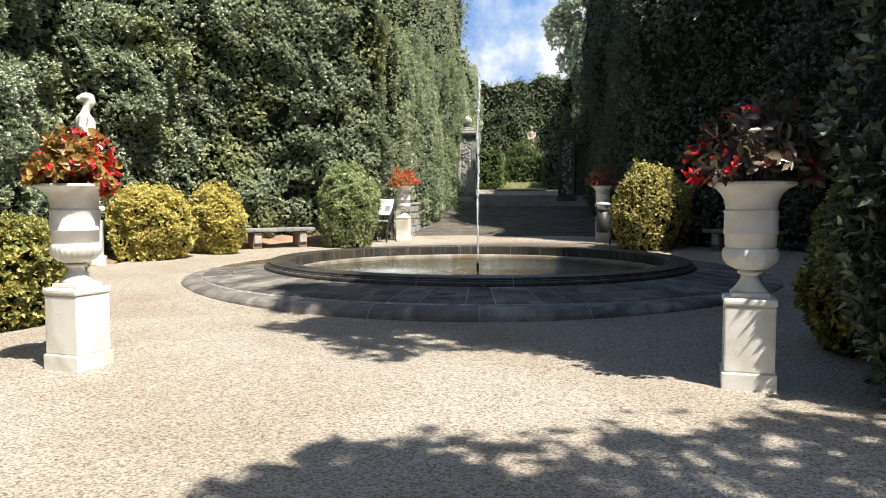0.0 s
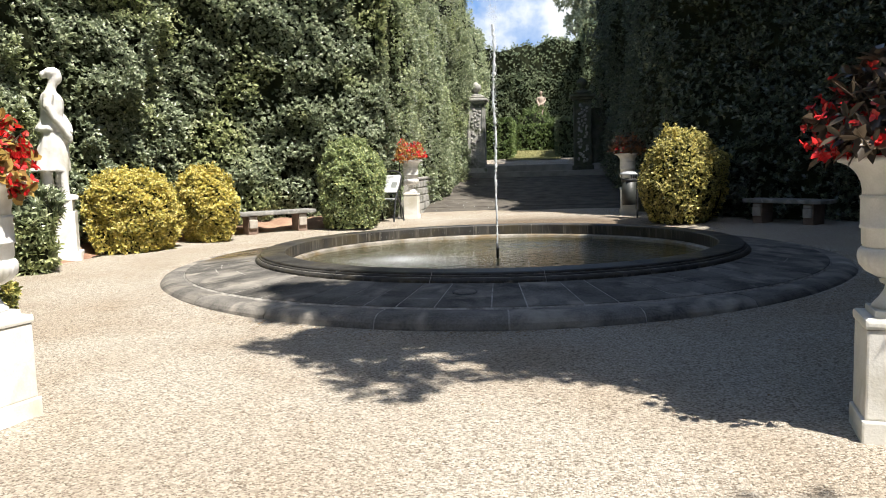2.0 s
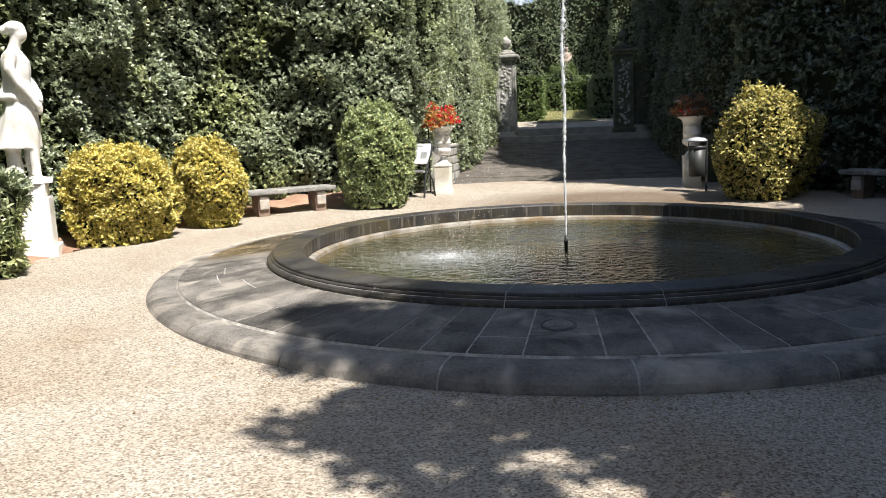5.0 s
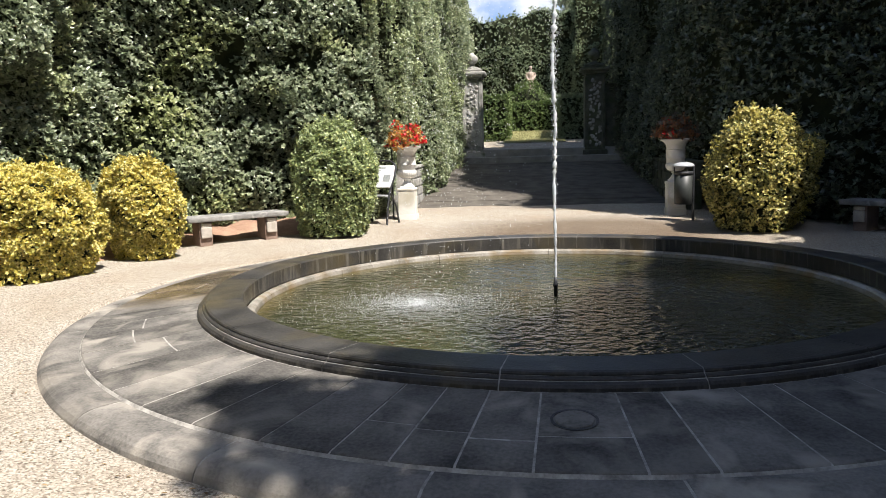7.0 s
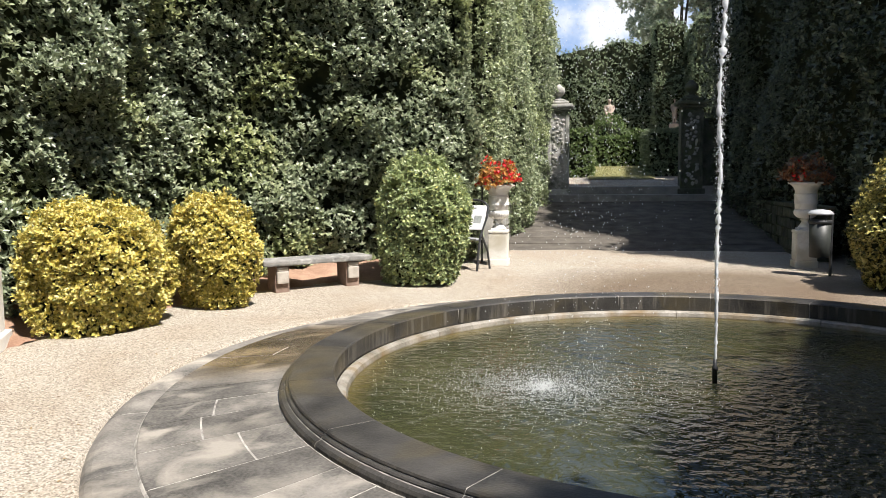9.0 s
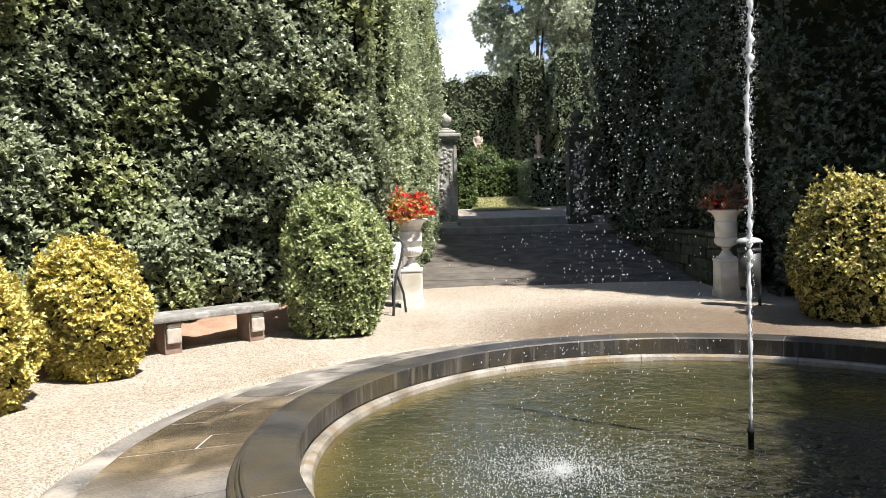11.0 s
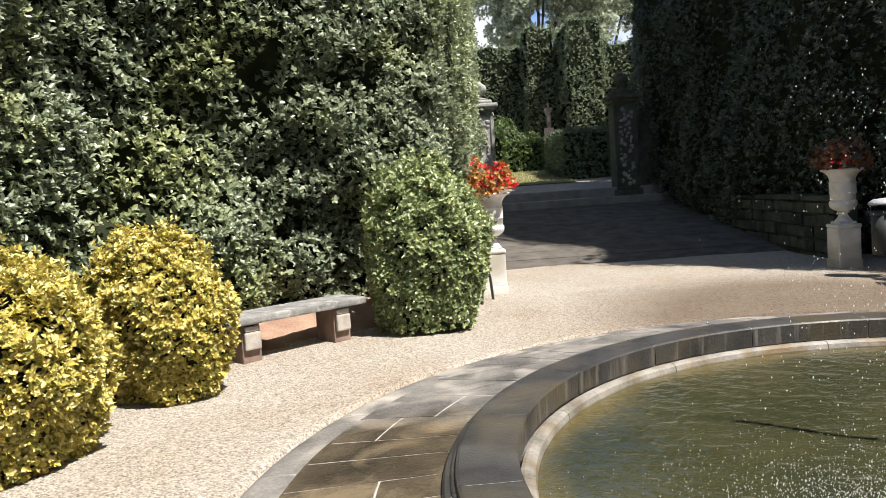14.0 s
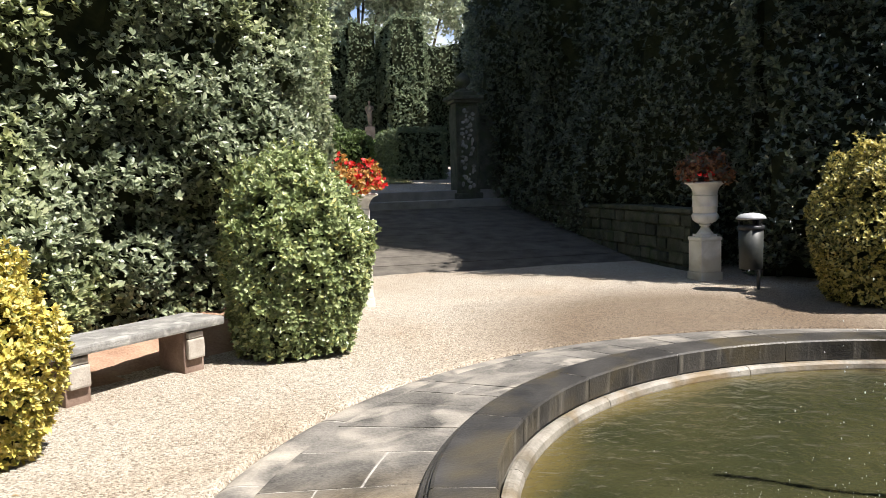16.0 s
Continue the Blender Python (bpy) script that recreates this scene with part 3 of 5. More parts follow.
# ---- hedges ----
def hedge(name, line, top, label, leaves, density, length, depth=1.3, lump=0.22, seed=1, base=None, low=0.0, group="tall clipped hedges", slim=0.5, per=6, bald=-1.3, core_cut=0.26, rise=0.95, plain=True, full=5.6, lean=0.0, swell=(0.0, 1.0, 0.0)):
    """A clipped hedge along a line of (x, y), its face to the left of the line's way: a core darkened as the shade
    inside and a coat of leaf tufts.
    """
    P = np.array(line, float)
    seg = np.hypot(*np.diff(P, axis=0).T)
    S = np.concatenate([[0], np.cumsum(seg)])

    def place(s):
        x, y = np.interp(s, S, P[:, 0]), np.interp(s, S, P[:, 1])
        e = 0.25
        tx, ty_ = np.interp(s + e, S, P[:, 0]) - np.interp(s - e, S, P[:, 0]), np.interp(s + e, S, P[:, 1]) - np.interp(s - e, S, P[:, 1])
        k = np.maximum(np.hypot(tx, ty_), 1e-9)
        return x, y, -ty_ / k, tx / k

    def face(s, h):
        return 0.8 * lump * waves(s, h, 1.2, seed) + 0.3 * lump * waves(s, h, 5.5, seed + 50) - 0.12 * np.clip(1 - h / 1.2, 0, 1) + lean * h

    def crown(s):
        return top + 0.2 * waves(s, s * 0, 1.1, seed + 9) + 0.12 * waves(s, s * 0, 4.0, seed + 19) + swell[2] * np.exp(-((s - swell[0]) / swell[1]) ** 4)

    bz = base or (lambda x, y: ground_z(x, y))
    root = thing(name, pose(0, 0, 0), label, "hedge", group)
    # core
    s = np.linspace(0, S[-1], max(8, int(S[-1] / 0.3)))
    x, y, nx, ny = place(s)
    hh = np.linspace(0, 1, max(6, int(top / 0.35)))
    SS, HH = np.meshgrid(s, hh, indexing="ij")
    H = HH * (crown(SS) - 0.15)
    off = face(SS, H) - core_cut
    z0 = bz(x, y)[:, None]
    front = np.stack([x[:, None] + nx[:, None] * off, y[:, None] + ny[:, None] * off, z0 + H], -1)
    back = np.stack([(x - nx * depth)[:, None] + 0 * H[:, -1:], (y - ny * depth)[:, None] + 0 * H[:, -1:], z0 + H[:, -1:]], -1)
    foot = back.copy()
    foot[:, :, 2] = z0
    sheet = np.concatenate([front, back, foot], 1)
    ends = [np.repeat(sheet[i:i + 1].mean(1, keepdims=True), sheet.shape[1], 1) * [1, 1, 0] + sheet[i:i + 1] * [0, 0, 1] for i in (0, -1)]
    link("core", grid_mesh("core", np.concatenate([ends[0], sheet, ends[1]], 0)), CORE_SHADE, root, "hedge core, near-black for the shade between the leaves")
    # coat on the face, the top and both ends
    area = S[-1] * top
    n = int(area * density)
    s, h = RNG.uniform(0, S[-1], n), RNG.uniform(low, 1, n)
    h = h * crown(s)
    keep = (h < full) | (RNG.uniform(0, 1, n) < 0.35)
    keep &= waves(s, h, 2.3, seed + 31) + 0.6 * waves(s, h, 6.0, seed + 33) > bald + RNG.normal(0, 0.25, n)
    s, h = s[keep], h[keep]
    x, y, nx, ny = place(s)
    o = face(s, h) - np.abs(RNG.normal(0, 0.055, len(s))) + 0.03 + 0.1 * (RNG.uniform(0, 1, len(s)) > 0.97)
    c = [np.stack([x + nx * o, y + ny * o, bz(x, y) + h], 1)]
    d = [np.stack([nx, ny, 0 * nx], 1)]
    # shaded leaves deeper in
    n = int(area * density * 0.5)
    s, h = RNG.uniform(0, S[-1], n), RNG.uniform(low, 1, n)
    h = h * crown(s)
    keep = (h < full) | (RNG.uniform(0, 1, n) < 0.35)
    s, h = s[keep], h[keep]
    n = len(s)
    x, y, nx, ny = place(s)
    o = face(s, h) - RNG.uniform(0.1, core_cut - 0.03, n)
    c.append(np.stack([x + nx * o, y + ny * o, bz(x, y) + h], 1))
    d.append(np.stack([nx, ny, 0 * nx], 1))
    n = int(S[-1] * depth * density * 0.5)
    s, t = RNG.uniform(0, S[-1], n), RNG.uniform(0, 1, n)
    x, y, nx, ny = place(s)
    c.append(np.stack([x - nx * t * depth, y - ny * t * depth, bz(x, y) + crown(s) - RNG.uniform(0, 0.3, n) + 0.25 * (RNG.uniform(0, 1, n) > 0.9)], 1))
    d.append(np.tile([0, 0, 1.0], (n, 1)))
    for s_end, sign in ((0, -1), (S[-1], 1)):
        n = int(depth * top * density * 0.8)
        s, t, h = np.full(n, s_end), RNG.uniform(0, 1, n), RNG.uniform(low, 1, n) * top
        x, y, nx, ny = place(s)
        e = sign * (0.12 * waves(t * depth, h, 2.5, seed + 71) - np.abs(RNG.normal(0, 0.1, n)) + 0.1)
        c.append(np.stack([x - nx * t * depth + ny * e, y - ny * t * depth - nx * e, bz(x, y) + h], 1))
        d.append(np.stack([ny * sign, -nx * sign, 0 * nx], 1))
    me = leaf_mesh("leaves", sprigs(np.concatenate(c), np.concatenate(d), per, length, slim, 0.9, rise, plain), plain)
    tagged(link("leaves", me, leaves, root), kind="stuff")
    return root


def arc(r, a0, a1, n=40):
    return [(r * math.cos(radians(a0 + (a1 - a0) * k / n)), r * math.sin(radians(a0 + (a1 - a0) * k / n))) for k in range(n + 1)]


HEDGE_R = 7.15
hedge("hedge", arc(HEDGE_R + 0.1, 222, 237, 8), 8.0, "tall yellow-green hedge end beside the entrance", L_OLIVE, 170, 0.09, seed=8, lump=0.2)
hedge("hedge", arc(HEDGE_R, 115, 223), 9.0, "tall sunlit laurel hedge curving behind the bench and statue", L_LAUREL, 265, 0.072, seed=4, lump=0.28, bald=-1.05, plain=False, rise=1.2, core_cut=0.38)
hedge("hedge", [(3.15, -7.4), (3.35, -6.8)] + arc(HEDGE_R, -60, 65), 8.5, "tall shaded hedge curving round the court", L_SHADE, 100, 0.095, seed=14, lump=0.26, swell=(5.0, 3.3, 4.6))
hedge("hedge", [(-2.2, 16.7), (-2.45, 13), (-2.75, 10), (-3.0, 7.3)], 8.4, "tall sunlit clipped hedge along the ramp", L_HOLM, 290, 0.062, seed=24, lump=0.13, depth=1.6, lean=0.03)
hedge("hedge", [(6.3, 3.5), (5.6, 4.5), (4.85, 5.6), (4.2, 6.6), (3.8, 7.7)], 10.4, "tall shaded clipped hedge behind the bench and bin", L_SHADE, 90, 0.075, seed=34, lump=0.15, depth=1.6)
hedge("hedge", [(3.75, 7.7), (3.1, 8.4), (2.85, 10), (2.5, 13.4)], 12.6, "tall shaded clipped hedge along the ramp", L_SHADE, 90, 0.075, seed=37, lump=0.15, depth=1.6)
hedge("hedge", [(2.5, 13.4), (2.25, 16.9)], 10.0, "tall shaded clipped hedge beside the gate", L_SHADE, 90, 0.075, seed=39, lump=0.15, depth=1.6)


def up_base(x, y):
    return np.interp(y, ty, tz)


hedge("hedge", [(15, 45.2), (-8, 44.7)], 7.75, "distant tall dark-green clipped hedge closing the parterre", L_FAR, 60, 0.12, seed=44, lump=0.2, depth=2.0, base=up_base)
hedge("hedge", [(4.4, 43.0), (2.8, 42.95)], 8.3, "buttress of the distant hedge, throwing shade beside it", L_FAR, 60, 0.12, seed=47, lump=0.12, depth=2.2, base=up_base)
hedge("hedge", [(6.5, 39.7), (4.7, 39.7)], 8.0, "buttress of the distant hedge beside a shaded statue", L_FAR, 60, 0.12, seed=49, lump=0.12, depth=5.0, base=up_base)
hedge("hedge", [(8.5, 30), (8.8, 36), (9.5, 44)], 8.2, "tall shaded hedge at the side of the parterre", L_SHADE, 30, 0.16, seed=54, lump=0.2, depth=2.0, base=up_base)
hedge("hedge", [(-4.0, 44), (-4.2, 30), (-4.5, 19.5)], 8.0, "tall clipped hedge beside the parterre", L_HOLM, 30, 0.16, seed=64, lump=0.2, depth=2.0, base=up_base)
# added out of view, to throw shade on the box hedge past the gate
hedge("hedge", [(4.2, 16.95), (4.2, 24.4)], 9.3, "unseen tall hedge added to shade the box hedge", L_SHADE, 40, 0.14, seed=104, lump=0.2, depth=1.5, base=up_base)
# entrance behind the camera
hedge("hedge", [(3.15, -7.4), (3.35, -6.8), (3.75, -6.2)], 11.2, "tall shaded hedge end beside the entrance", L_SHADE, 150, 0.09, seed=114, depth=1.2)
hedge("hedge", [(4.6, -17), (4.6, -13.0)], 7.4, "tall laurel hedge beside the entrance walk", L_SHADE, 40, 0.12, seed=74, depth=1.5)
hedge("hedge", [(-3.4, -8), (-3.5, -12), (-3.5, -17)], 7.4, "tall laurel hedge beside the entrance walk", L_LAUREL, 40, 0.12, seed=84, depth=1.5)
hedge("hedge", [(-6, -19), (6, -19)], 6.0, "tall hedge closing the entrance walk", L_SHADE, 30, 0.14, seed=94, depth=1.5)


def clipped(name, x, y, z, rx, ry, h, label, leaves, count, length=0.06, seed=1, category="shrub", group="", square=2.25, slim=0.5, per=6, lumpy=0.09, plain=False):
    """A clipped shrub: a rounded body, flat at the foot, under a coat of leaf tufts."""
    root = thing(name, pose(x, y, z), label, category, group)

    def shell(th, ph, grow):
        # th round, ph from foot (0) to top (1)
        c, s = np.cos(ph * np.pi / 2 * 1.0), np.sin(ph * np.pi / 2)
        ring = np.clip(c, 0, 1) ** (2 / square) * (1 - 0.38 * np.clip(1 - ph / 0.45, 0, 1) ** 1.6)
        w = 1 + lumpy * waves(th * 2, ph * 5, 1.0, seed) + grow
        return np.stack([rx * ring * w * np.cos(th), ry * ring * w * np.sin(th), h * np.clip(s, 0, 1) ** (2 / square) * (1 + 0.25 * lumpy * waves(th * 2, ph * 3, 1.0, seed + 5) * np.sqrt(np.clip(c, 0, 1)) + grow)], -1)

    T_, P_ = np.meshgrid(np.linspace(0, 2 * np.pi, 29), np.linspace(0.0, 1, 12), indexing="ij")
    link("core", grid_mesh("core", shell(T_, P_, -0.14)), CORE_SHADE, root, "core, near-black for the shade between the leaves")
    th, u = RNG.uniform(0, 2 * np.pi, count), RNG.uniform(0, 1, count)
    ph = np.arcsin(np.clip(u ** 0.95, 0, 1)) / (np.pi / 2)
    g = -np.abs(RNG.normal(0, 0.05, count)) + 0.02 + 0.06 * (RNG.uniform(0, 1, count) > 0.9) + 0.06 * waves(th * 3, ph * 9, 2.2, seed + 77) * np.cos(ph * np.pi / 2) ** 0.6
    p = shell(th, ph, g)
    e = 1e-3
    nrm = np.cross(shell(th + e, ph, g) - p, shell(th, np.clip(ph + e, 0, 1), g) - p)
    nrm = unit(nrm)
    nrm[ph > 0.985] = [0, 0, 1]
    tagged(link("leaves", leaf_mesh("leaves", sprigs(p, nrm, per, length, slim, 0.9, 0.85, plain), plain), leaves, root), kind="stuff")
    return root


def gz(x, y):
    return float(ground_z(x, y))


# ---- shrubs of the court ----
for x, y, rx, ry, h, lab, lv, cnt, le, sd in (
    (-6.2, 1.17, 0.88, 0.86, 1.3, "rounded golden variegated shrub beside the statue", L_GOLD, 9500, 0.043, 2),
    (-5.6, 2.71, 0.61, 0.61, 1.31, "rounded golden variegated shrub beside the stone bench", L_GOLD, 7500, 0.043, 3),
    (-3.42, 4.9, 0.75, 0.75, 1.76, "rounded bright-green shrub beside the information sign", L_GREEN, 8600, 0.051, 4),
    (3.25, 4.86, 0.86, 0.86, 1.74, "rounded golden variegated shrub, half in shade, beside the bin", L_HALF, 6500, 0.05, 5),
    (6.35, 1.7, 0.75, 0.75, 1.4, "shaded variegated shrub in front of the hedge", L_MIX, 2200, 0.07, 6),
    (3.75, -5.6, 0.62, 0.6, 0.95, "low variegated shrub at the foot of the shaded hedge", L_MIX, 1800, 0.06, 7),
    (-4.15, -5.35, 0.62, 0.75, 1.0, "low golden-green shrub beside the marble urn", L_MIX, 2600, 0.06, 8),
    (-4.9, -5.75, 0.8, 0.8, 1.9, "leafy yellow-green shrub at the end of the hedge", L_OLIVE, 2600, 0.08, 10),
):
    clipped("shrub", x, y, gz(x, y), rx, ry, h, lab, lv, cnt, le, sd, group="shrubs round the court")
clipped("laurel_shrub", -6.5, -1.2, gz(-6.5, -1.2), 0.6, 0.6, 1.22, "loose dark-green laurel shrub in front of the statue", L_LAUREL, 1500, 0.11, 9, slim=0.3, lumpy=0.14)


# ---- urns on pedestals ----
def pedestal():
    root = thing("pedestal", pose(0, 0, 0), "square pale limestone pedestal with moulded cap and base", "pedestal", "urn pedestals")
    bm = bmesh.new()
    part("base", box(bm, -0.172, -0.172, -0.03, 0.172, 0.172, 0.11, 0.012), TRAVERTINE, root)
    part("shaft", box(bmesh.new(), -0.158, -0.158, 0.11, 0.158, 0.158, 0.548, 0.012), TRAVERTINE, root)
    part("cap", box(bmesh.new(), -0.168, -0.168, 0.548, 0.168, 0.168, 0.6, 0.018), TRAVERTINE, root)
    return root


def urn():
    root = thing("urn", pose(0, 0, 0), "white marble urn with gadrooned bowl and flaring rim", "urn", "marble urns")
    part("plinth", box(bmesh.new(), -0.125, -0.125, 0.0, 0.125, 0.125, 0.035, 0.008), MARBLE, root)
    part("foot", lathe([(0.118, 0.035), (0.115, 0.05), (0.085, 0.085), (0.062, 0.125), (0.058, 0.15), (0.082, 0.16), (0.085, 0.175), (0.06, 0.185)], 32), MARBLE, root, smooth=True)

    def lobes(z, a):
        return 1 + 0.045 * abs(math.sin(13 * a)) * max(0, math.sin(math.pi * min(1, max(0, (z - 0.185) / 0.15))))
    part("bowl", lathe([(0.06, 0.185), (0.1, 0.19), (0.145, 0.215), (0.172, 0.25), (0.182, 0.29), (0.182, 0.318), (0.172, 0.335), (0.164, 0.338)], 104, lobes), MARBLE, root, smooth=True)
    part("body", lathe([(0.164, 0.338), (0.164, 0.345), (0.17, 0.35), (0.172, 0.425), (0.18, 0.43), (0.182, 0.44), (0.178, 0.447), (0.178, 0.57), (0.182, 0.577), (0.182, 0.59), (0.172, 0.596)], 48), MARBLE, root, "plain band round the body", smooth=True)
    part("rim", lathe([(0.172, 0.596), (0.172, 0.62), (0.18, 0.66), (0.2, 0.7), (0.232, 0.735), (0.262, 0.75), (0.285, 0.757), (0.292, 0.768), (0.288, 0.781), (0.27, 0.786), (0.24, 0.78), (0.2, 0.745), (0.17, 0.74)], 48), MARBLE, root, "flaring moulded rim", smooth=True)
    for ch in root.children:
        ch.data.transform(Matrix.Diagonal((0.96, 0.96, 0.975, 1.0)))
    return root


def planting(x, y, z, label, sets, h=0.42, r=0.42, seed=0, lean=(0, 0)):
    """A flowering plant in an urn: sets of (material, name, count, length, slim, side) in a dome; side pulls a set to one way."""
    root = thing("begonia_plant", pose(x, y, z), label, "plant", "begonias in the urns")
    for k in range(14):
        a = k * 2.4
        rr = 0.25 * r / 0.42 + 0.05
        part("stem", tube(bmesh.new(), [(0.05 * math.cos(a), 0.05 * math.sin(a), -0.06), (0.6 * rr * math.cos(a), 0.6 * rr * math.sin(a), 0.5 * h), (rr * math.cos(a) * 1.1 + lean[0] * 0.5, rr * math.sin(a) * 1.1 + lean[1] * 0.5, h * 0.75)], [0.008, 0.006, 0.003], 5), BARK, root)
    for material, nm, count, le, slim, (sx, sy, sz) in sets:
        d = unit(RNG.normal(0, 1, (count, 3)) * [1, 1, 0.8] + [sx, sy, 0.35 + sz])
        d[:, 2] = np.abs(d[:, 2])
        p = d * RNG.uniform(0.55, 1.0, count)[:, None] * [r, r, h] + np.array([lean[0], lean[1], 0]) * d[:, 2:3] + [0, 0, 0.02]
        p[:, 2] = np.maximum(p[:, 2], 0.07)
        p[:, 2] += 0.04 * waves(d[:, 0] * 3, d[:, 1] * 3, 1.5, seed)
        tagged(link(nm, leaf_mesh(nm, sprigs(p, d, 5, le, slim, 1.1, 0.15)), material, root), kind="stuff")
    return root


ped0, urn0 = pedestal(), urn()
SPOTS = [(-2.37, -6.9, -14), (2.46, -6.85, -10), (-2.51, 6.9, 0), (2.41, 7.1, 0)]
for i, (x, y, rz) in enumerate(SPOTS):
    m = pose(x, y, gz(x, y), 0, 0, rz)
    p, u = (ped0, urn0) if i == 0 else (copy_thing(ped0, m), copy_thing(urn0, m @ pose(0, 0, 0.6)))
    p.matrix_world, u.matrix_world = m, m @ pose(0, 0, 0.6)
    if i in (1, 3):
        tagged(u, "white marble urn with gadrooned bowl, standing in shade")
URN_TOP = 0.6 + 0.73
x, y, _ = SPOTS[0]
planting(x, y, gz(x, y) + URN_TOP, "begonia with ochre leaves and bright red flowers in a marble urn", [(L_BRONZE, "leaves", 230, 0.072, 0.7, (-0.1, -0.4, 0)), (L_RED, "blossom", 330, 0.038, 0.8, (0.35, 0.1, 0.2))], 0.4, 0.31, 1)
x, y, _ = SPOTS[1]
planting(x, y, gz(x, y) + URN_TOP + 0.05, "begonia with dark bronze leaves and red flowers in an urn", [(L_PURPLE, "leaves", 230, 0.1, 0.4, (0.25, 0, 0.25)), (L_RED, "blossom", 110, 0.034, 0.8, (-1.5, -0.1, -0.75)), (L_RED, "blossom", 25, 0.034, 0.8, (1.6, 0.1, -0.6))], 0.44, 0.42, 2)
x, y, _ = SPOTS[2]
planting(x, y, gz(x, y) + URN_TOP, "begonia with orange leaves and red flowers in a marble urn", [(L_ORANGE, "leaves", 250, 0.052, 0.65, (-0.5, -0.3, -0.1)), (L_RED, "blossom", 150, 0.046, 0.8, (0.6, 0.1, 0.1))], 0.48, 0.38, 3)
x, y, _ = SPOTS[3]
planting(x, y, gz(x, y) + URN_TOP, "begonia with orange-bronze leaves and few red flowers in an urn", [(L_COPPER, "leaves", 250, 0.062, 0.5, (-0.1, 0, 0)), (L_PURPLE, "leaves", 60, 0.09, 0.45, (0.2, 0, 0.3)), (L_RED, "blossom", 30, 0.045, 0.8, (-0.7, -0.2, -0.2))], 0.46, 0.4, 4)


# ---- statue ----
def statue(x, y, z, turn, tall, material, label, plinth_h, plinth_w):
    base = thing("statue_plinth", pose(x, y, z, 0, 0, turn), "square weathered stone plinth under a statue", "plinth")
    part("block", box(bmesh.new(), -plinth_w, -plinth_w, -0.03, plinth_w, plinth_w, plinth_h * 0.82, 0.015), material, base)
    part("foot", box(bmesh.new(), -plinth_w - 0.05, -plinth_w - 0.05, -0.03, plinth_w + 0.05, plinth_w + 0.05, plinth_h * 0.14, 0.015), material, base)
    part("top", box(bmesh.new(), -plinth_w * 0.86, -plinth_w * 0.86, plinth_h * 0.82, plinth_w * 0.86, plinth_w * 0.86, plinth_h, 0.02), material, base)
    # a draped standing figure of plain masses, looking along +x; units of its height
    bm = bmesh.new()

    def oval(rows, segs=28, fold=0.0):
        prev = None
        for cx, cy, cz, rx, ry in rows:
            ring = [bm.verts.new((cx + rx * (1 + fold * math.sin(9 * a + 7 * cz)) * math.cos(a), cy + ry * (1 + fold * math.sin(9 * a + 7 * cz)) * math.sin(a), cz)) for a in (2 * math.pi * i / segs for i in range(segs))]
            if prev:
                for i in range(segs):
                    bm.faces.new((prev[i], prev[(i + 1) % segs], ring[(i + 1) % segs], ring[i]))
            else:
                bm.faces.new(ring[::-1])
            prev = ring
        bm.faces.new(prev)
    oval([(0.0, 0, 0.0, 0.13, 0.12), (0.0, 0, 0.03, 0.12, 0.11), (0.0, 0, 0.045, 0.08, 0.08)])
    tube(bm, [(0.05, -0.035, 0.02), (0.045, -0.035, 0.15), (0.05, -0.04, 0.3), (0.02, -0.04, 0.5)], [0.026, 0.03, 0.04, 0.06], 12)
    tube(bm, [(0.015, 0.045, 0.02), (0.0, 0.045, 0.16), (0.035, 0.045, 0.3), (0.01, 0.04, 0.5)], [0.026, 0.03, 0.04, 0.06], 12)
    tube(bm, [(-0.07, 0.0, 0.02), (-0.08, 0.0, 0.2), (-0.06, 0.0, 0.4)], [0.05, 0.045, 0.05], 10)
    oval([(-0.055, 0, 0.225, 0.145, 0.105), (-0.05, 0, 0.24, 0.14, 0.1), (-0.03, 0, 0.33, 0.12, 0.1), (-0.012, 0, 0.44, 0.1, 0.105), (0, 0, 0.53, 0.085, 0.1), (0, 0, 0.56, 0.08, 0.095)], 40, 0.05)
    oval([(-0.02, 0, 0.525, 0.11, 0.115), (-0.02, 0, 0.545, 0.115, 0.118), (-0.015, 0, 0.6, 0.085, 0.1), (-0.01, 0, 0.64, 0.078, 0.092), (-0.005, 0, 0.7, 0.082, 0.1), (-0.005, 0, 0.76, 0.082, 0.108), (-0.01, 0, 0.8, 0.065, 0.1), (-0.01, 0, 0.83, 0.035, 0.05)], 36, 0.03)
    tube(bm, [(-0.012, 0, 0.81), (0.005, 0, 0.865), (0.018, 0, 0.9)], [0.042, 0.034, 0.036], 14)
    tube(bm, [(-0.01, -0.11, 0.8), (-0.02, -0.14, 0.7), (0.03, -0.125, 0.61), (0.08, -0.1, 0.53), (0.11, -0.085, 0.475)], [0.04, 0.033, 0.03, 0.024, 0.022], 12)
    tube(bm, [(-0.01, 0.11, 0.8), (0.0, 0.145, 0.7), (0.06, 0.1, 0.62), (0.1, 0.03, 0.56), (0.11, -0.02, 0.51)], [0.04, 0.033, 0.03, 0.024, 0.022], 12)
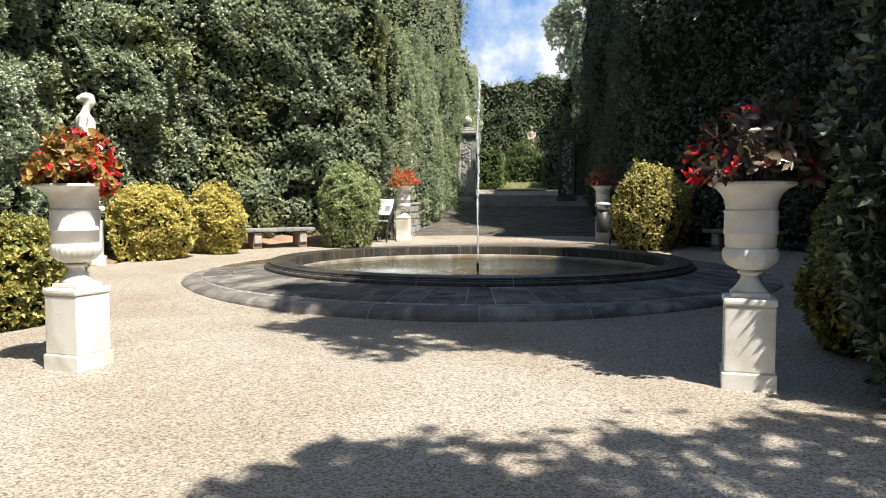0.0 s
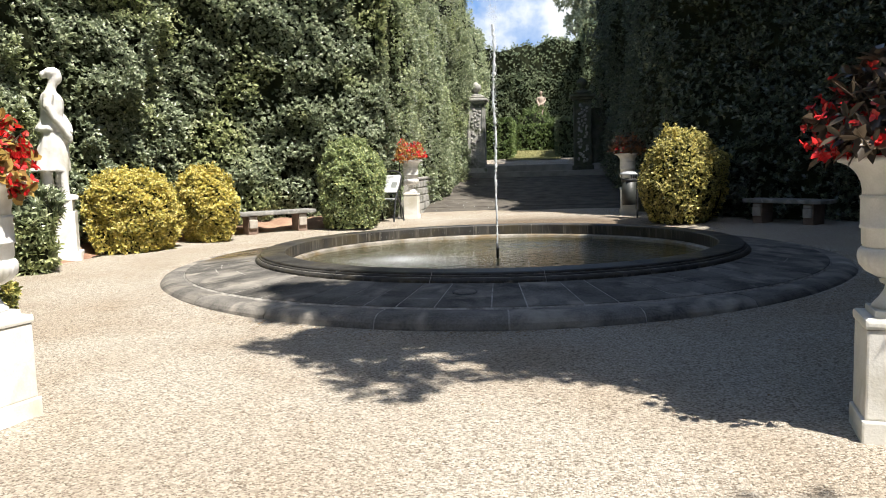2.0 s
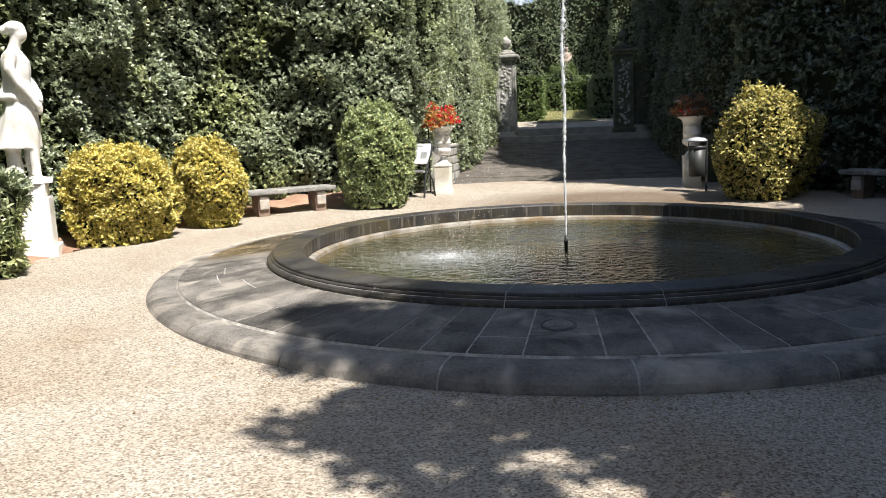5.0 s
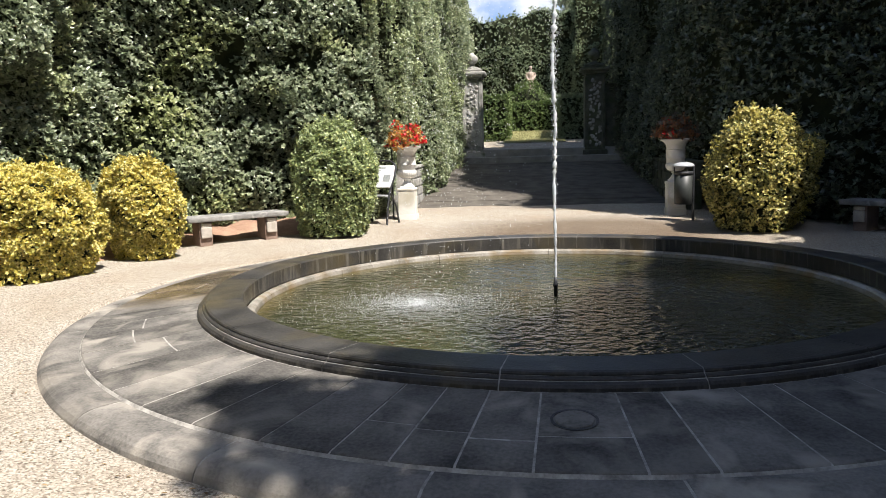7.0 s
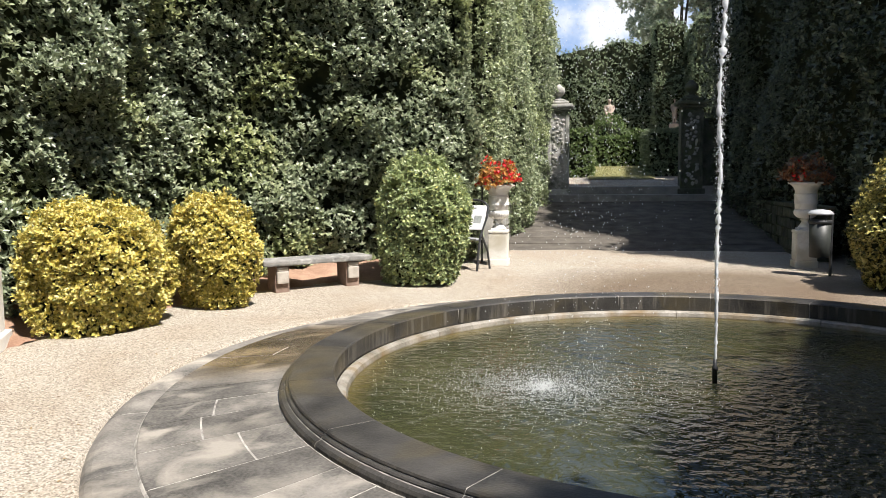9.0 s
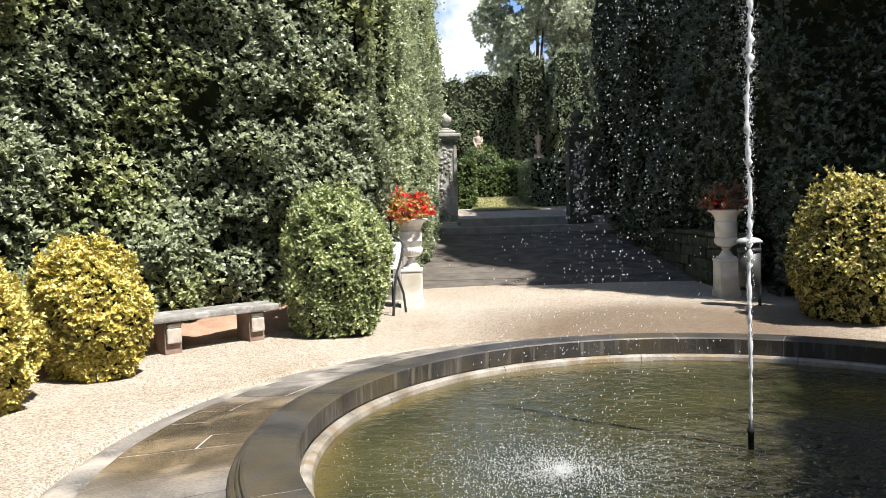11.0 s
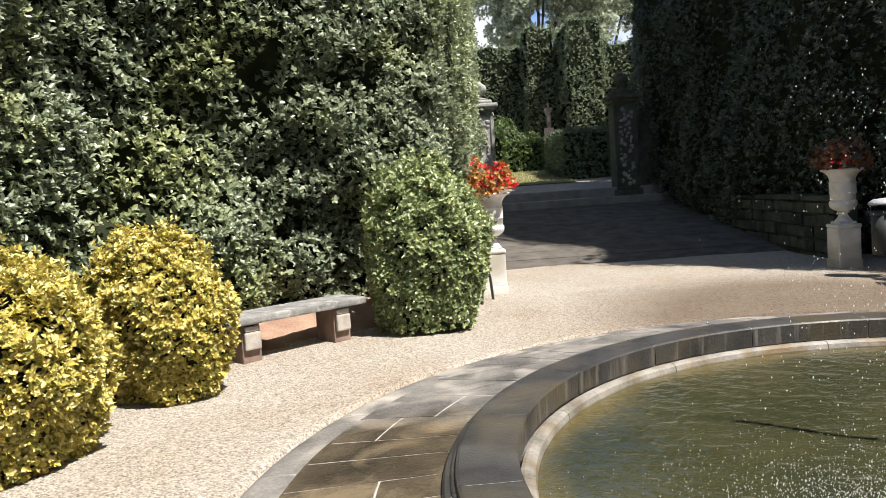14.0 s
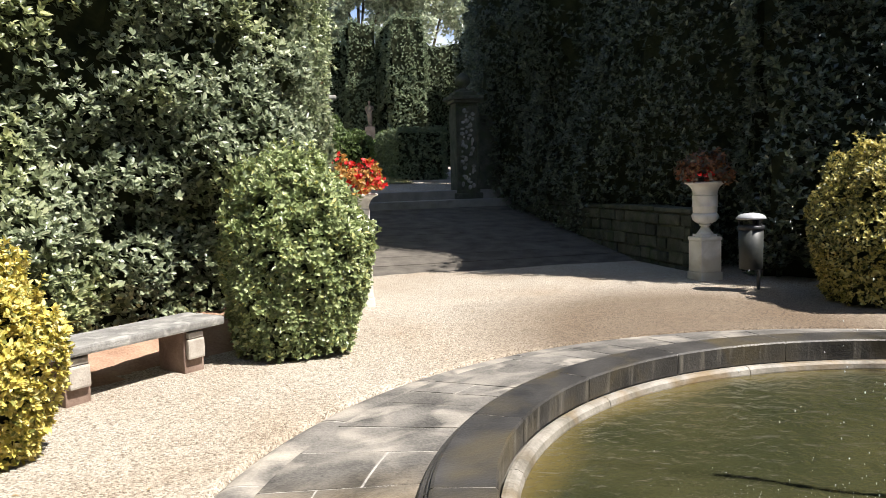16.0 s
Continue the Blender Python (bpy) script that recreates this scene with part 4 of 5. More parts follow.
    for (px, py, pz), (sx, sy, sz) in (((0.032, 0, 0.93), (0.05, 0.042, 0.06)), ((0.012, 0, 0.965), (0.062, 0.056, 0.042)), ((-0.045, 0, 0.95), (0.03, 0.034, 0.03)), ((0.11, -0.07, 0.47), (0.022, 0.028, 0.045)), ((0.105, 0.0, 0.025), (0.03, 0.02, 0.018))):
        for v in bmesh.ops.create_uvsphere(bm, u_segments=16, v_segments=12, radius=1)["verts"]:
            v.co = Vector((px + v.co.x * sx, py + v.co.y * sy, pz + v.co.z * sz))
    for v in bm.verts:
        v.co *= tall
    st = part("statue", bm, material, None, label)
    tagged(st, label, "statue")
    mod = st.modifiers.new("fuse", "REMESH")
    mod.mode, mod.voxel_size, mod.use_smooth_shade = "VOXEL", tall * 0.009, True
    sm = st.modifiers.new("soften", "SMOOTH")
    sm.iterations, sm.factor = 3, 0.5
    st.matrix_world = pose(x, y, z + plinth_h, 0, 0, turn)
    return st


statue(-6.72, 0.12, gz(-6.72, 0.12), 28, 2.0, MARBLE, "white marble statue of a draped standing figure with bowed head", 0.92, 0.21)


# ---- stone benches ----
def bench(m, label):
    root = thing("stone_bench", m, label, "bench", "stone benches of the court")
    bm = box(bmesh.new(), -0.8, -0.24, 0.365, 0.8, 0.24, 0.44, 0.02)
    part("seat", bm, BENCHTOP, root, "lichened grey stone slab")
    for sx in (-1, 1):
        leg = part("leg", box(bmesh.new(), sx * 0.52 - 0.1, -0.16, -0.03, sx * 0.52 + 0.1, 0.17, 0.365, 0.012), BENCHLEG, root, "reddish stone block")
        bm = box(bmesh.new(), sx * 0.52 - 0.085, -0.205, 0.12, sx * 0.52 + 0.085, -0.162, 0.29, 0.018)
        box(bm, sx * 0.52 - 0.075, -0.2, 0.295, sx * 0.52 + 0.075, -0.162, 0.345, 0.01)
        part("scroll", bm, BENCHFACE, leg, "pale carved scroll")
    return root


def facing(x, y):
    """The turn for a thing whose front (-y) looks at the pool."""
    return math.degrees(math.atan2(y, x)) - 90


bench(pose(-4.79, 4.1, gz(-4.79, 4.1), 0, 0, 42.0), "weathered stone bench with grey slab on reddish blocks, in sun")
bench(pose(5.0, 4.1, gz(5.0, 4.1), 0, 0, facing(5.0, 4.1)), "weathered stone bench in deep shade before the hedge")
# bare earth bank under the hedge
bank = []
for r, dz in ((6.42, -0.02), (6.65, 0.05), (7.0, 0.16), (7.5, 0.2)):
    a = np.radians(np.linspace(118, 190, 60))
    bx, by = r * np.cos(a), r * np.sin(a)
    bank.append(np.stack([bx, by, ground_z(bx, by) + dz + 0.02 * waves(bx, by, 9, 5)], 1))
tagged(link("earth_bank", grid_mesh("earth_bank", np.array(bank)), EARTH, smooth=True), "bare reddish earth under the sunlit hedge", "earth", kind="structure")


# ---- information sign ----
sign = thing("information_sign", pose(-2.93, 6.29, gz(-2.93, 6.29), 0, 0, -28), "white information board in a bent dark metal frame beside the shrub", "sign")
TILT = pose(0, 0.04, 0.86, -24)
for sx in (-0.31, 0.31):
    bm = tube(bmesh.new(), [(sx, -0.2, -0.02), (sx, -0.16, 0.3), (sx, -0.1, 0.56), (sx, -0.06, 0.62)], [0.02, 0.02, 0.02, 0.02], 8)
    tube(bm, [(sx, 0.16, -0.02), (sx, 0.1, 0.3), (sx, -0.08, 0.6)], [0.018, 0.018, 0.018], 8)
    part("leg", bm, DARKMETAL, sign)
# bent tube round the board, arched at the top
bend = [(-0.31, 0.0, -0.26), (-0.34, 0.0, 0.0), (-0.32, 0.0, 0.17)] + [(-0.3 * math.cos(a), 0.0, 0.17 + 0.13 * math.sin(a)) for a in (radians(25 * k) for k in range(1, 7))] + [(0.32, 0.0, 0.17), (0.34, 0.0, 0.0), (0.31, 0.0, -0.26)]
bm = tube(bmesh.new(), bend, [0.017] * len(bend), 8)
bm.transform(TILT)
part("frame", bm, DARKMETAL, sign, "bent dark metal tube")
part("shelf", box(bmesh.new(), -0.3, -0.2, 0.5, 0.3, -0.02, 0.53, 0.006), BINLID, sign, "pale grey shelf below the board")
bm = box(bmesh.new(), -0.315, -0.012, -0.22, 0.315, 0.012, 0.2, 0.004)
for v in bm.verts:
    if v.co.z > 0:
        v.co.x *= 0.93
bm.transform(TILT)
panel = part("panel", bm, PANEL, sign, "white printed board")
for k, (x0, x1, zz, hh) in enumerate(((-0.26, 0.1, 0.16, 0.022), (-0.26, 0.0, 0.11, 0.012), (-0.26, 0.0, 0.08, 0.012), (-0.26, -0.02, 0.05, 0.012), (-0.26, 0.0, 0.02, 0.012), (-0.26, -0.04, -0.01, 0.012), (0.1, 0.25, 0.02, 0.13), (-0.26, 0.0, -0.06, 0.012), (-0.26, -0.02, -0.09, 0.012))):
    bm = box(bmesh.new(), x0, -0.0145, zz - hh, x1, -0.0125, zz)
    bm.transform(TILT)
    part("print", bm, PRINT, panel)

# ---- litter bin ----
x, y = 2.34, 6.0
bin_ = thing("litter_bin", pose(x, y, gz(x, y), 0, 0, 20), "dark litter bin with a grey domed lid on a post", "bin")
part("body", lathe([(0.13, 0.28), (0.142, 0.29), (0.15, 0.8), (0.14, 0.8), (0.125, 0.34)], 28), BINBODY, bin_, smooth=True)
part("collar", lathe([(0.152, 0.775), (0.16, 0.78), (0.16, 0.82), (0.15, 0.83)], 28), DARKMETAL, bin_, smooth=True)
part("lid", lathe([(0.165, 0.905), (0.18, 0.912), (0.175, 0.935), (0.13, 0.97), (0.04, 0.985)], 28), BINLID, bin_, "grey domed lid", smooth=True)
for k in range(3):
    a = k * 2.1 + 0.4
    part("bracket", tube(bmesh.new(), [(0.145 * math.cos(a), 0.145 * math.sin(a), 0.8), (0.15 * math.cos(a), 0.15 * math.sin(a), 0.92)], [0.01, 0.01], 6), DARKMETAL, bin_)
part("post", tube(bmesh.new(), [(0.2, 0.02, -0.03), (0.2, 0.02, 0.95)], [0.022, 0.022], 10), DARKMETAL, bin_, "dark metal post")
for zz in (0.36, 0.72):
    part("clamp", box(bmesh.new(), 0.13, 0.0, zz, 0.21, 0.04, zz + 0.03, 0.003), DARKMETAL, bin_)

# ---- garden spotlight ----
x, y = -2.84, 7.2
spot = thing("garden_spotlight", pose(x, y, gz(x, y), 0, 0, 15), "small dark floodlight on a thin post beside a marble urn", "lamp")
part("post", tube(bmesh.new(), [(0, 0, -0.03), (0, 0, 0.7), (0.01, 0, 1.38)], [0.016, 0.015, 0.014], 8), DARKMETAL, spot)
part("housing", box(bmesh.new(), -0.12, -0.09, 1.38, 0.12, 0.09, 1.46, 0.015), DARKMETAL, spot)
part("bracket", box(bmesh.new(), -0.03, -0.02, 1.33, 0.03, 0.02, 1.385, 0.004), DARKMETAL, spot)


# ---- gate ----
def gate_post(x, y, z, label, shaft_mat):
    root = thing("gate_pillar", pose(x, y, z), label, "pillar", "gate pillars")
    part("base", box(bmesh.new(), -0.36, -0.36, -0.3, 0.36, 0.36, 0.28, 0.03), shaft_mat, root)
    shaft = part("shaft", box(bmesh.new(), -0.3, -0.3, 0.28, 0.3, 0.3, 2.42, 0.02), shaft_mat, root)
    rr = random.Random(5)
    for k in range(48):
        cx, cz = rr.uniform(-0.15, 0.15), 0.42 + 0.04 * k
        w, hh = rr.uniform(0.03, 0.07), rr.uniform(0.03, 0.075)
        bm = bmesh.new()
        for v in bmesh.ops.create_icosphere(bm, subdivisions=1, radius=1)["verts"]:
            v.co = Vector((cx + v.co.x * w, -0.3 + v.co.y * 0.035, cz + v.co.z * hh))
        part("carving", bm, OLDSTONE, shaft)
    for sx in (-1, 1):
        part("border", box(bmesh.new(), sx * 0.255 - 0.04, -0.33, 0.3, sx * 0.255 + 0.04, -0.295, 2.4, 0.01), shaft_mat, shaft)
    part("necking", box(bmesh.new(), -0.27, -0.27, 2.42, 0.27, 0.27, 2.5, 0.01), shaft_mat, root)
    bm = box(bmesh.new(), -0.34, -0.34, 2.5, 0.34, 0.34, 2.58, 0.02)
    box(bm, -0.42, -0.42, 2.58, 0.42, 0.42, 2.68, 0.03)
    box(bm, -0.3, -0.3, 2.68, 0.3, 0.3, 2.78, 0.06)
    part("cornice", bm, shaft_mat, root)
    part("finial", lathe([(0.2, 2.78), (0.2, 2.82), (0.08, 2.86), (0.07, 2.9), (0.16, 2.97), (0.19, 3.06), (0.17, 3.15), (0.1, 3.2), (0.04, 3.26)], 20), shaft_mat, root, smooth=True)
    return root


gate_post(-1.92, 16.45, 1.14, "tall carved grey stone gate pillar with moulded cap, in sun", OLDSTONE)
# east pillar: shade painted in by the darker stone
gate_post(1.72, 16.45, 1.14, "tall carved stone gate pillar, deep shade put into its dark stone", SHADE_STONE)
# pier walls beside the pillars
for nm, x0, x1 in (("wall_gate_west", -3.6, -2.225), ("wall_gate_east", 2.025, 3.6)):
    tagged(part(nm, box(bmesh.new(), x0, 16.4, 0.0, x1, 16.75, 3.35, 0.02), OLDSTONE if x0 < 0 else SHADE_STONE), "weathered stone wall beside the gate", "wall", kind="structure")

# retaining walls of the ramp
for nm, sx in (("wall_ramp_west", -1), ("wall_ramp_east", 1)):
    # the east wall takes the stone darkened for shade
    wall_mat = SHADE_STONE if sx > 0 else OLDSTONE
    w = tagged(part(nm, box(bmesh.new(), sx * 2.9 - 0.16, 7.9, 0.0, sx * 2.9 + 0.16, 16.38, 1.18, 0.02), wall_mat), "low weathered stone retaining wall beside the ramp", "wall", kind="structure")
    rr = random.Random(8 + sx)
    yy = 7.9
    while yy < 16.2:
        ln = min(rr.uniform(0.9, 1.3), 16.38 - yy)
        part("coping_stone", box(bmesh.new(), sx * 2.9 - 0.2, yy + 0.008, 1.18, sx * 2.9 + 0.2, yy + ln - 0.008, 1.24 + rr.uniform(0, 0.03), 0.02), wall_mat, w)
        yy += ln
    for row in range(5):
        yy = 7.9 + rr.uniform(-0.3, 0)
        while yy < 16.3:
            ln = rr.uniform(0.2, 0.62)
            y0, y1 = max(yy, 7.9), min(yy + ln, 16.38)
            if y1 - y0 > 0.1 and row * 0.2 + 0.36 > ramp_z(y0) - 0.3:
                f = sx * 2.9 - sx * 0.16
                part("stone", box(bmesh.new(), min(f, f - sx * rr.uniform(0.012, 0.06)), y0 + 0.012, 0.19 + row * 0.2, max(f, f - sx * 0.02), y1 - 0.012, 0.375 + row * 0.2 - rr.uniform(0, 0.03), 0.012), wall_mat, w)
            yy += ln
# two steps at the gate
for k, (y0, z1) in enumerate(((15.7, 1.27), (16.2, 1.49))):
    tagged(part("step", box(bmesh.new(), -2.72, y0, 0.9, 2.72, 16.9, z1, 0.02), NOSING), "worn pale stone step below the gate", "step", kind="structure")


# ---- parterre beyond the gate ----
def block(name, x0, y0, x1, y1, z0, z1, label, leaves, density=160, length=0.1, seed=1):
    root = thing(name, pose(0, 0, 0), label, "hedge", "low clipped box hedges")
    part("core", box(bmesh.new(), x0 + 0.1, y0 + 0.1, z0, x1 - 0.1, y1 - 0.1, z1 - 0.1, 0.1), CORE_SHADE, root, "core, near-black for the shade between the leaves")
    c, d = [], []
    for ax, area in ((0, (y1 - y0) * (z1 - z0)), (1, (x1 - x0) * (z1 - z0)), (2, (x1 - x0) * (y1 - y0))):
        for side in (0, 1):
            n = int(area * density)
            p = RNG.uniform([x0, y0, z0], [x1, y1, z1], (n, 3))
            p[:, ax] = ((x0, y0, z0), (x1, y1, z1))[side][ax]
            v = np.zeros((n, 3))
            v[:, ax] = 2 * side - 1
            p -= v * np.abs(RNG.normal(0, 0.05, n))[:, None]
            if not (ax == 2 and side == 0):
                c.append(p)
                d.append(v)
    tagged(link("leaves", leaf_mesh("leaves", sprigs(np.concatenate(c), np.concatenate(d), 5, length, 0.5, 0.9, 0.5, True), True), leaves, root), kind="stuff")
    return root


def tzz(y):
    return float(np.interp(y, ty, tz))


block("box_hedge", -2.6, 20.5, -0.95, 23.2, tzz(20.5) - 0.1, 3.35, "sunlit clipped box hedge beside the lawn", L_BOX, seed=2)
block("box_hedge", -1.0, 26.0, 1.05, 27.4, tzz(26), 3.35, "sunlit clipped box hedge across the lawn", L_BOX, seed=3)
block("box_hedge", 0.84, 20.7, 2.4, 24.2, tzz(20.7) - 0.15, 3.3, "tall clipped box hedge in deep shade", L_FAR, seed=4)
for x, y, r, h in ((-0.25, 29.5, 1.0, 2.25), (0.9, 29.0, 0.8, 1.55), (-1.7, 28.0, 0.85, 1.4), (2.2, 29.0, 0.75, 1.5), (3.4, 29.5, 0.75, 1.5)):
    clipped("topiary", x, y, tzz(y), r, r, h, "rounded clipped box topiary in the parterre", L_BOX, 700, 0.1, 11, "topiary", "topiary of the parterre")
st = statue(-0.08, 38.0, tzz(38), -80, 1.75, TERRA, "distant warm-toned stone statue before the far hedge", 1.9, 0.35)
st2 = statue(3.88, 43.0, tzz(43), -100, 1.5, TERRA, "distant weathered stone statue in the shade of a hedge", 2.5, 0.35)


# ---- trees ----
def tree(x, y, z, trunk, crowns, leaves, label, length=0.2, per_ball=260, seed=1):
    root = thing("tree", pose(x, y, z), label, "tree")
    rr = np.random.default_rng(seed)
    bm = bmesh.new()
    top = max(c[2] for c in crowns) * 0.8
    tube(bm, [(0, 0, -0.2), (0.05, 0.03, top * 0.3), (-0.05, 0.05, top * 0.6), (0.1, 0, top)], [trunk, trunk * 0.8, trunk * 0.55, trunk * 0.2], 10)
    for cx, cy, cz, cr in crowns:
        tube(bm, [(0, 0, cz * 0.45), (cx * 0.5, cy * 0.5, cz * 0.75), (cx, cy, cz)], [trunk * 0.4, trunk * 0.25, trunk * 0.06], 7)
    part("trunk", bm, BARK, root)
    c, d = [], []
    for cx, cy, cz, cr in crowns:
        for k in range(7):
            o = rr.normal(0, 0.5, 3) * cr
            r = cr * rr.uniform(0.35, 0.6)
            v = unit(rr.normal(0, 1, (per_ball, 3)))
            c.append(v * r * rr.uniform(0.6, 1.0, per_ball)[:, None] * (1 + 0.2 * waves(v[:, 0] * 3, v[:, 2] * 3, 1.5, seed + k))[:, None] + o + [cx, cy, cz])
            d.append(v)
    tagged(link("crown", leaf_mesh("crown", sprigs(np.concatenate(c), np.concatenate(d), 5, length, 0.5, 0.9, 0.5, True), True), leaves, root), kind="stuff")
    return root


tree(5.5, 56, 2.6, 0.35, [(0, 0, 12.5, 3.2), (-2.6, 0.5, 11, 2.6), (2.5, 0, 12, 3), (1, 1, 16, 2.8), (3.6, -1, 16.5, 2.6), (-1.2, 0, 15, 2.2)], L_TREE, "tall silvery-green tree behind the far hedge", 0.32, 240, 3)
tree(11, 58, 2.6, 0.35, [(0, 0, 12, 3.4), (-2.5, 0, 13.5, 3), (2.5, 0, 15, 3), (0.5, 0, 18, 3)], L_TREE, "tall silvery-green tree behind the far hedge", 0.32, 220, 4)
tree(4.7, -7.1, 0.1, 0.14, [(-1.7, -0.5, 7.4, 0.75), (-1.0, -0.6, 6.8, 0.72), (-2.3, -0.7, 7.7, 0.5), (-1.3, 0.0, 9.5, 0.75), (-1.9, 0.2, 9.7, 0.5)], L_SHADE, "slender tree leaning over the entrance", 0.13, 62, 5)
tree(7.2, -12.2, 0.0, 0.2, [(-2.1, 0.7, 7.2, 1.1), (-1.1, 1.1, 7.0, 1.1), (-2.8, 0.7, 7.5, 0.8), (-3.45, 0.6, 7.6, 0.65)], L_SHADE, "tree beside the entrance walk", 0.13, 120, 6)


# ---- the pool ----
WATER_Z = 0.205
bm = bmesh.new()
bmesh.ops.create_circle(bm, cap_ends=True, segments=96, radius=2.86)
for v in bm.verts:
    v.co.z = WATER_Z
water = part("water", bm, WATER)
tagged(water, "murky olive-green pool water with wind ripples", "water", kind="structure")
fountain = thing("fountain_jet", pose(0, 0, WATER_Z), "thin white jet of water rising from a dark nozzle", "fountain")
part("nozzle", lathe([(0.019, -0.1), (0.019, 0.1), (0.024, 0.1), (0.024, 0.125), (0.014, 0.14), (0.014, 0.19)], 16), DARKMETAL, fountain, "dark metal nozzle", smooth=True)
# the column of water, swelling and tearing as it climbs
rr = np.random.default_rng(12)
zs = np.linspace(0.18, 3.2, 110)
bm = bmesh.new()
prev = None
for i, zz in enumerate(zs):
    k = zz / 3.2
    r = 0.011 + 0.006 * k + 0.007 * k * math.sin(31 * zz) + rr.normal(0, 0.0015 + 0.009 * k)
    ox, oy = 0.02 * k * math.sin(5 * zz) + rr.normal(0, 0.004 * k), 0.02 * k * math.cos(4 * zz) + rr.normal(0, 0.004 * k)
    ring = [bm.verts.new((ox + max(r, 0.006) * math.cos(a), oy + max(r, 0.006) * math.sin(a), zz)) for a in (2 * math.pi * j / 8 for j in range(8))]
    if prev:
        for j in range(8):
            bm.faces.new((prev[j], prev[(j + 1) % 8], ring[(j + 1) % 8], ring[j]))
    prev = ring
bm.faces.new(prev)
part("column", bm, JET, fountain, "white aerated column of water", smooth=True)


def drops(name, pts, sizes, label, material):
    """Many small drops of water, as eight-sided beads drawn out a little."""
    o = np.array([(1, 0, 0), (-1, 0, 0), (0, 1, 0), (0, -1, 0), (0, 0, 1.7), (0, 0, -1.7)], float)
    f = np.array([(0, 2, 4), (2, 1, 4), (1, 3, 4), (3, 0, 4), (2, 0, 5), (1, 2, 5), (3, 1, 5), (0, 3, 5)])
    n = len(pts)
    v = (pts[:, None, :] + o[None] * sizes[:, None, None]).reshape(-1, 3)
    me = bpy.data.meshes.new(name)
    me.from_pydata(v.tolist(), [], (np.arange(n)[:, None, None] * 6 + f[None]).reshape(-1, 3).tolist())
    return tagged(link(name, me, material, smooth=True), label, "water", kind="stuff")


# spray falls from the top of the jet towards the sunny side
n = 3600
k = rr.uniform(0, 1, n) ** 0.7
fall = np.stack([-1.15 * k ** 0.8 + rr.normal(0, 0.1 + 0.28 * k, n), -0.3 * k + rr.normal(0, 0.1 + 0.28 * k, n), WATER_Z + 0.05 + 4.9 * (1 - k ** 2) + rr.normal(0, 0.12, n)], 1)
m_ = rr.uniform(0, 1, 2600) ** 0.75
near = np.stack([rr.normal(0, 0.012 + 0.07 * m_ ** 2, 2600), rr.normal(0, 0.012 + 0.07 * m_ ** 2, 2600), 0.9 + m_ * 3.9], 1)
pts = np.concatenate([fall, near])
pts = pts[pts[:, 2] > WATER_Z + 0.02]
drops("water_spray", pts, rr.uniform(0.0014, 0.0042, len(pts)), "bright drops of water falling from the jet", JET)
n = 7000
a, r = rr.uniform(0, 2 * np.pi, n), np.abs(rr.normal(0, 0.55, n))
sp = np.stack([-1.3 + r * np.cos(a) * 1.15, -0.35 + r * np.sin(a), WATER_Z + 0.004 + np.abs(rr.normal(0, 0.022, n)) * np.exp(-r * 2.5)], 1)
drops("splash", sp, rr.uniform(0.001, 0.0034, n), "white splash where the spray meets the pool", JET)

# ---- stone of the pool, piece by piece ----
pool = thing("pool_surround", pose(0, 0, 0), "round grey sandstone pool surround with raised moulded rim", "pool", kind="structure")
bed = part("bed", sector([(2.98, 0.0), (4.488, 0.0), (4.488, 0.11), (4.472, 0.16), (4.45, 0.195), (4.415, 0.2145), (4.373, 0.2262), (4.32, 0.2322), (4.2, 0.2332), (4.188, 0.248), (4.165, 0.2575), (3.314, 0.331), (3.29, 0.37), (3.262, 0.388), (3.24, 0.41), (3.225, 0.4295), (2.94, 0.43), (2.929, 0.418), (2.938, 0.28)], 0, 2 * math.pi, 120), MORTAR, pool, "pale mortar bed in the joints")
pr = random.Random(21)
# rim stones
N_RIM = 18
rim_profile = [(2.93, 0.27), (2.925, 0.42), (2.936, 0.432), (3.225, 0.432), (3.242, 0.426), (3.247, 0.414), (3.244, 0.404), (3.262, 0.4), (3.27, 0.392), (3.268, 0.382), (3.282, 0.378), (3.3, 0.372), (3.312, 0.355), (3.314, 0.29)]
for i in range(N_RIM):
    a0 = 2 * math.pi * (i + 0.13) / N_RIM
    part("rim_stone", sector(rim_profile, a0 + 0.0014, a0 + 2 * math.pi / N_RIM - 0.0014, 8), RIM, pool)
# ledge inside the rim
N_LEDGE = 12
for i in range(N_LEDGE):
    a0 = 2 * math.pi * i / N_LEDGE
    part("ledge_stone", sector([(2.84, 0.14), (2.835, 0.215), (2.845, 0.25), (2.87, 0.266), (2.9, 0.27), (2.922, 0.264), (2.922, 0.14)], a0 + 0.001, a0 + 2 * math.pi / N_LEDGE - 0.001, 10), LEDGE, pool, "lime-crusted ledge at the waterline" if i == 0 else "")
# kerb stones, rounded outside
N_KERB = 24
kerb_profile = [(4.19, 0.1), (4.19, 0.228), (4.2, 0.235), (4.32, 0.234), (4.375, 0.228), (4.418, 0.216), (4.454, 0.195), (4.48, 0.165), (4.494, 0.12), (4.497, 0.06), (4.497, -0.05), (4.25, -0.05)]
for i in range(N_KERB):
    a0 = 2 * math.pi * (i + 0.37) / N_KERB
    dz = pr.uniform(-0.001, 0.003)
    part("kerb_stone", sector([(r, z + dz) for r, z in kerb_profile], a0 + 0.0018, a0 + 2 * math.pi / N_KERB - 0.0018, 6), KERB, pool)
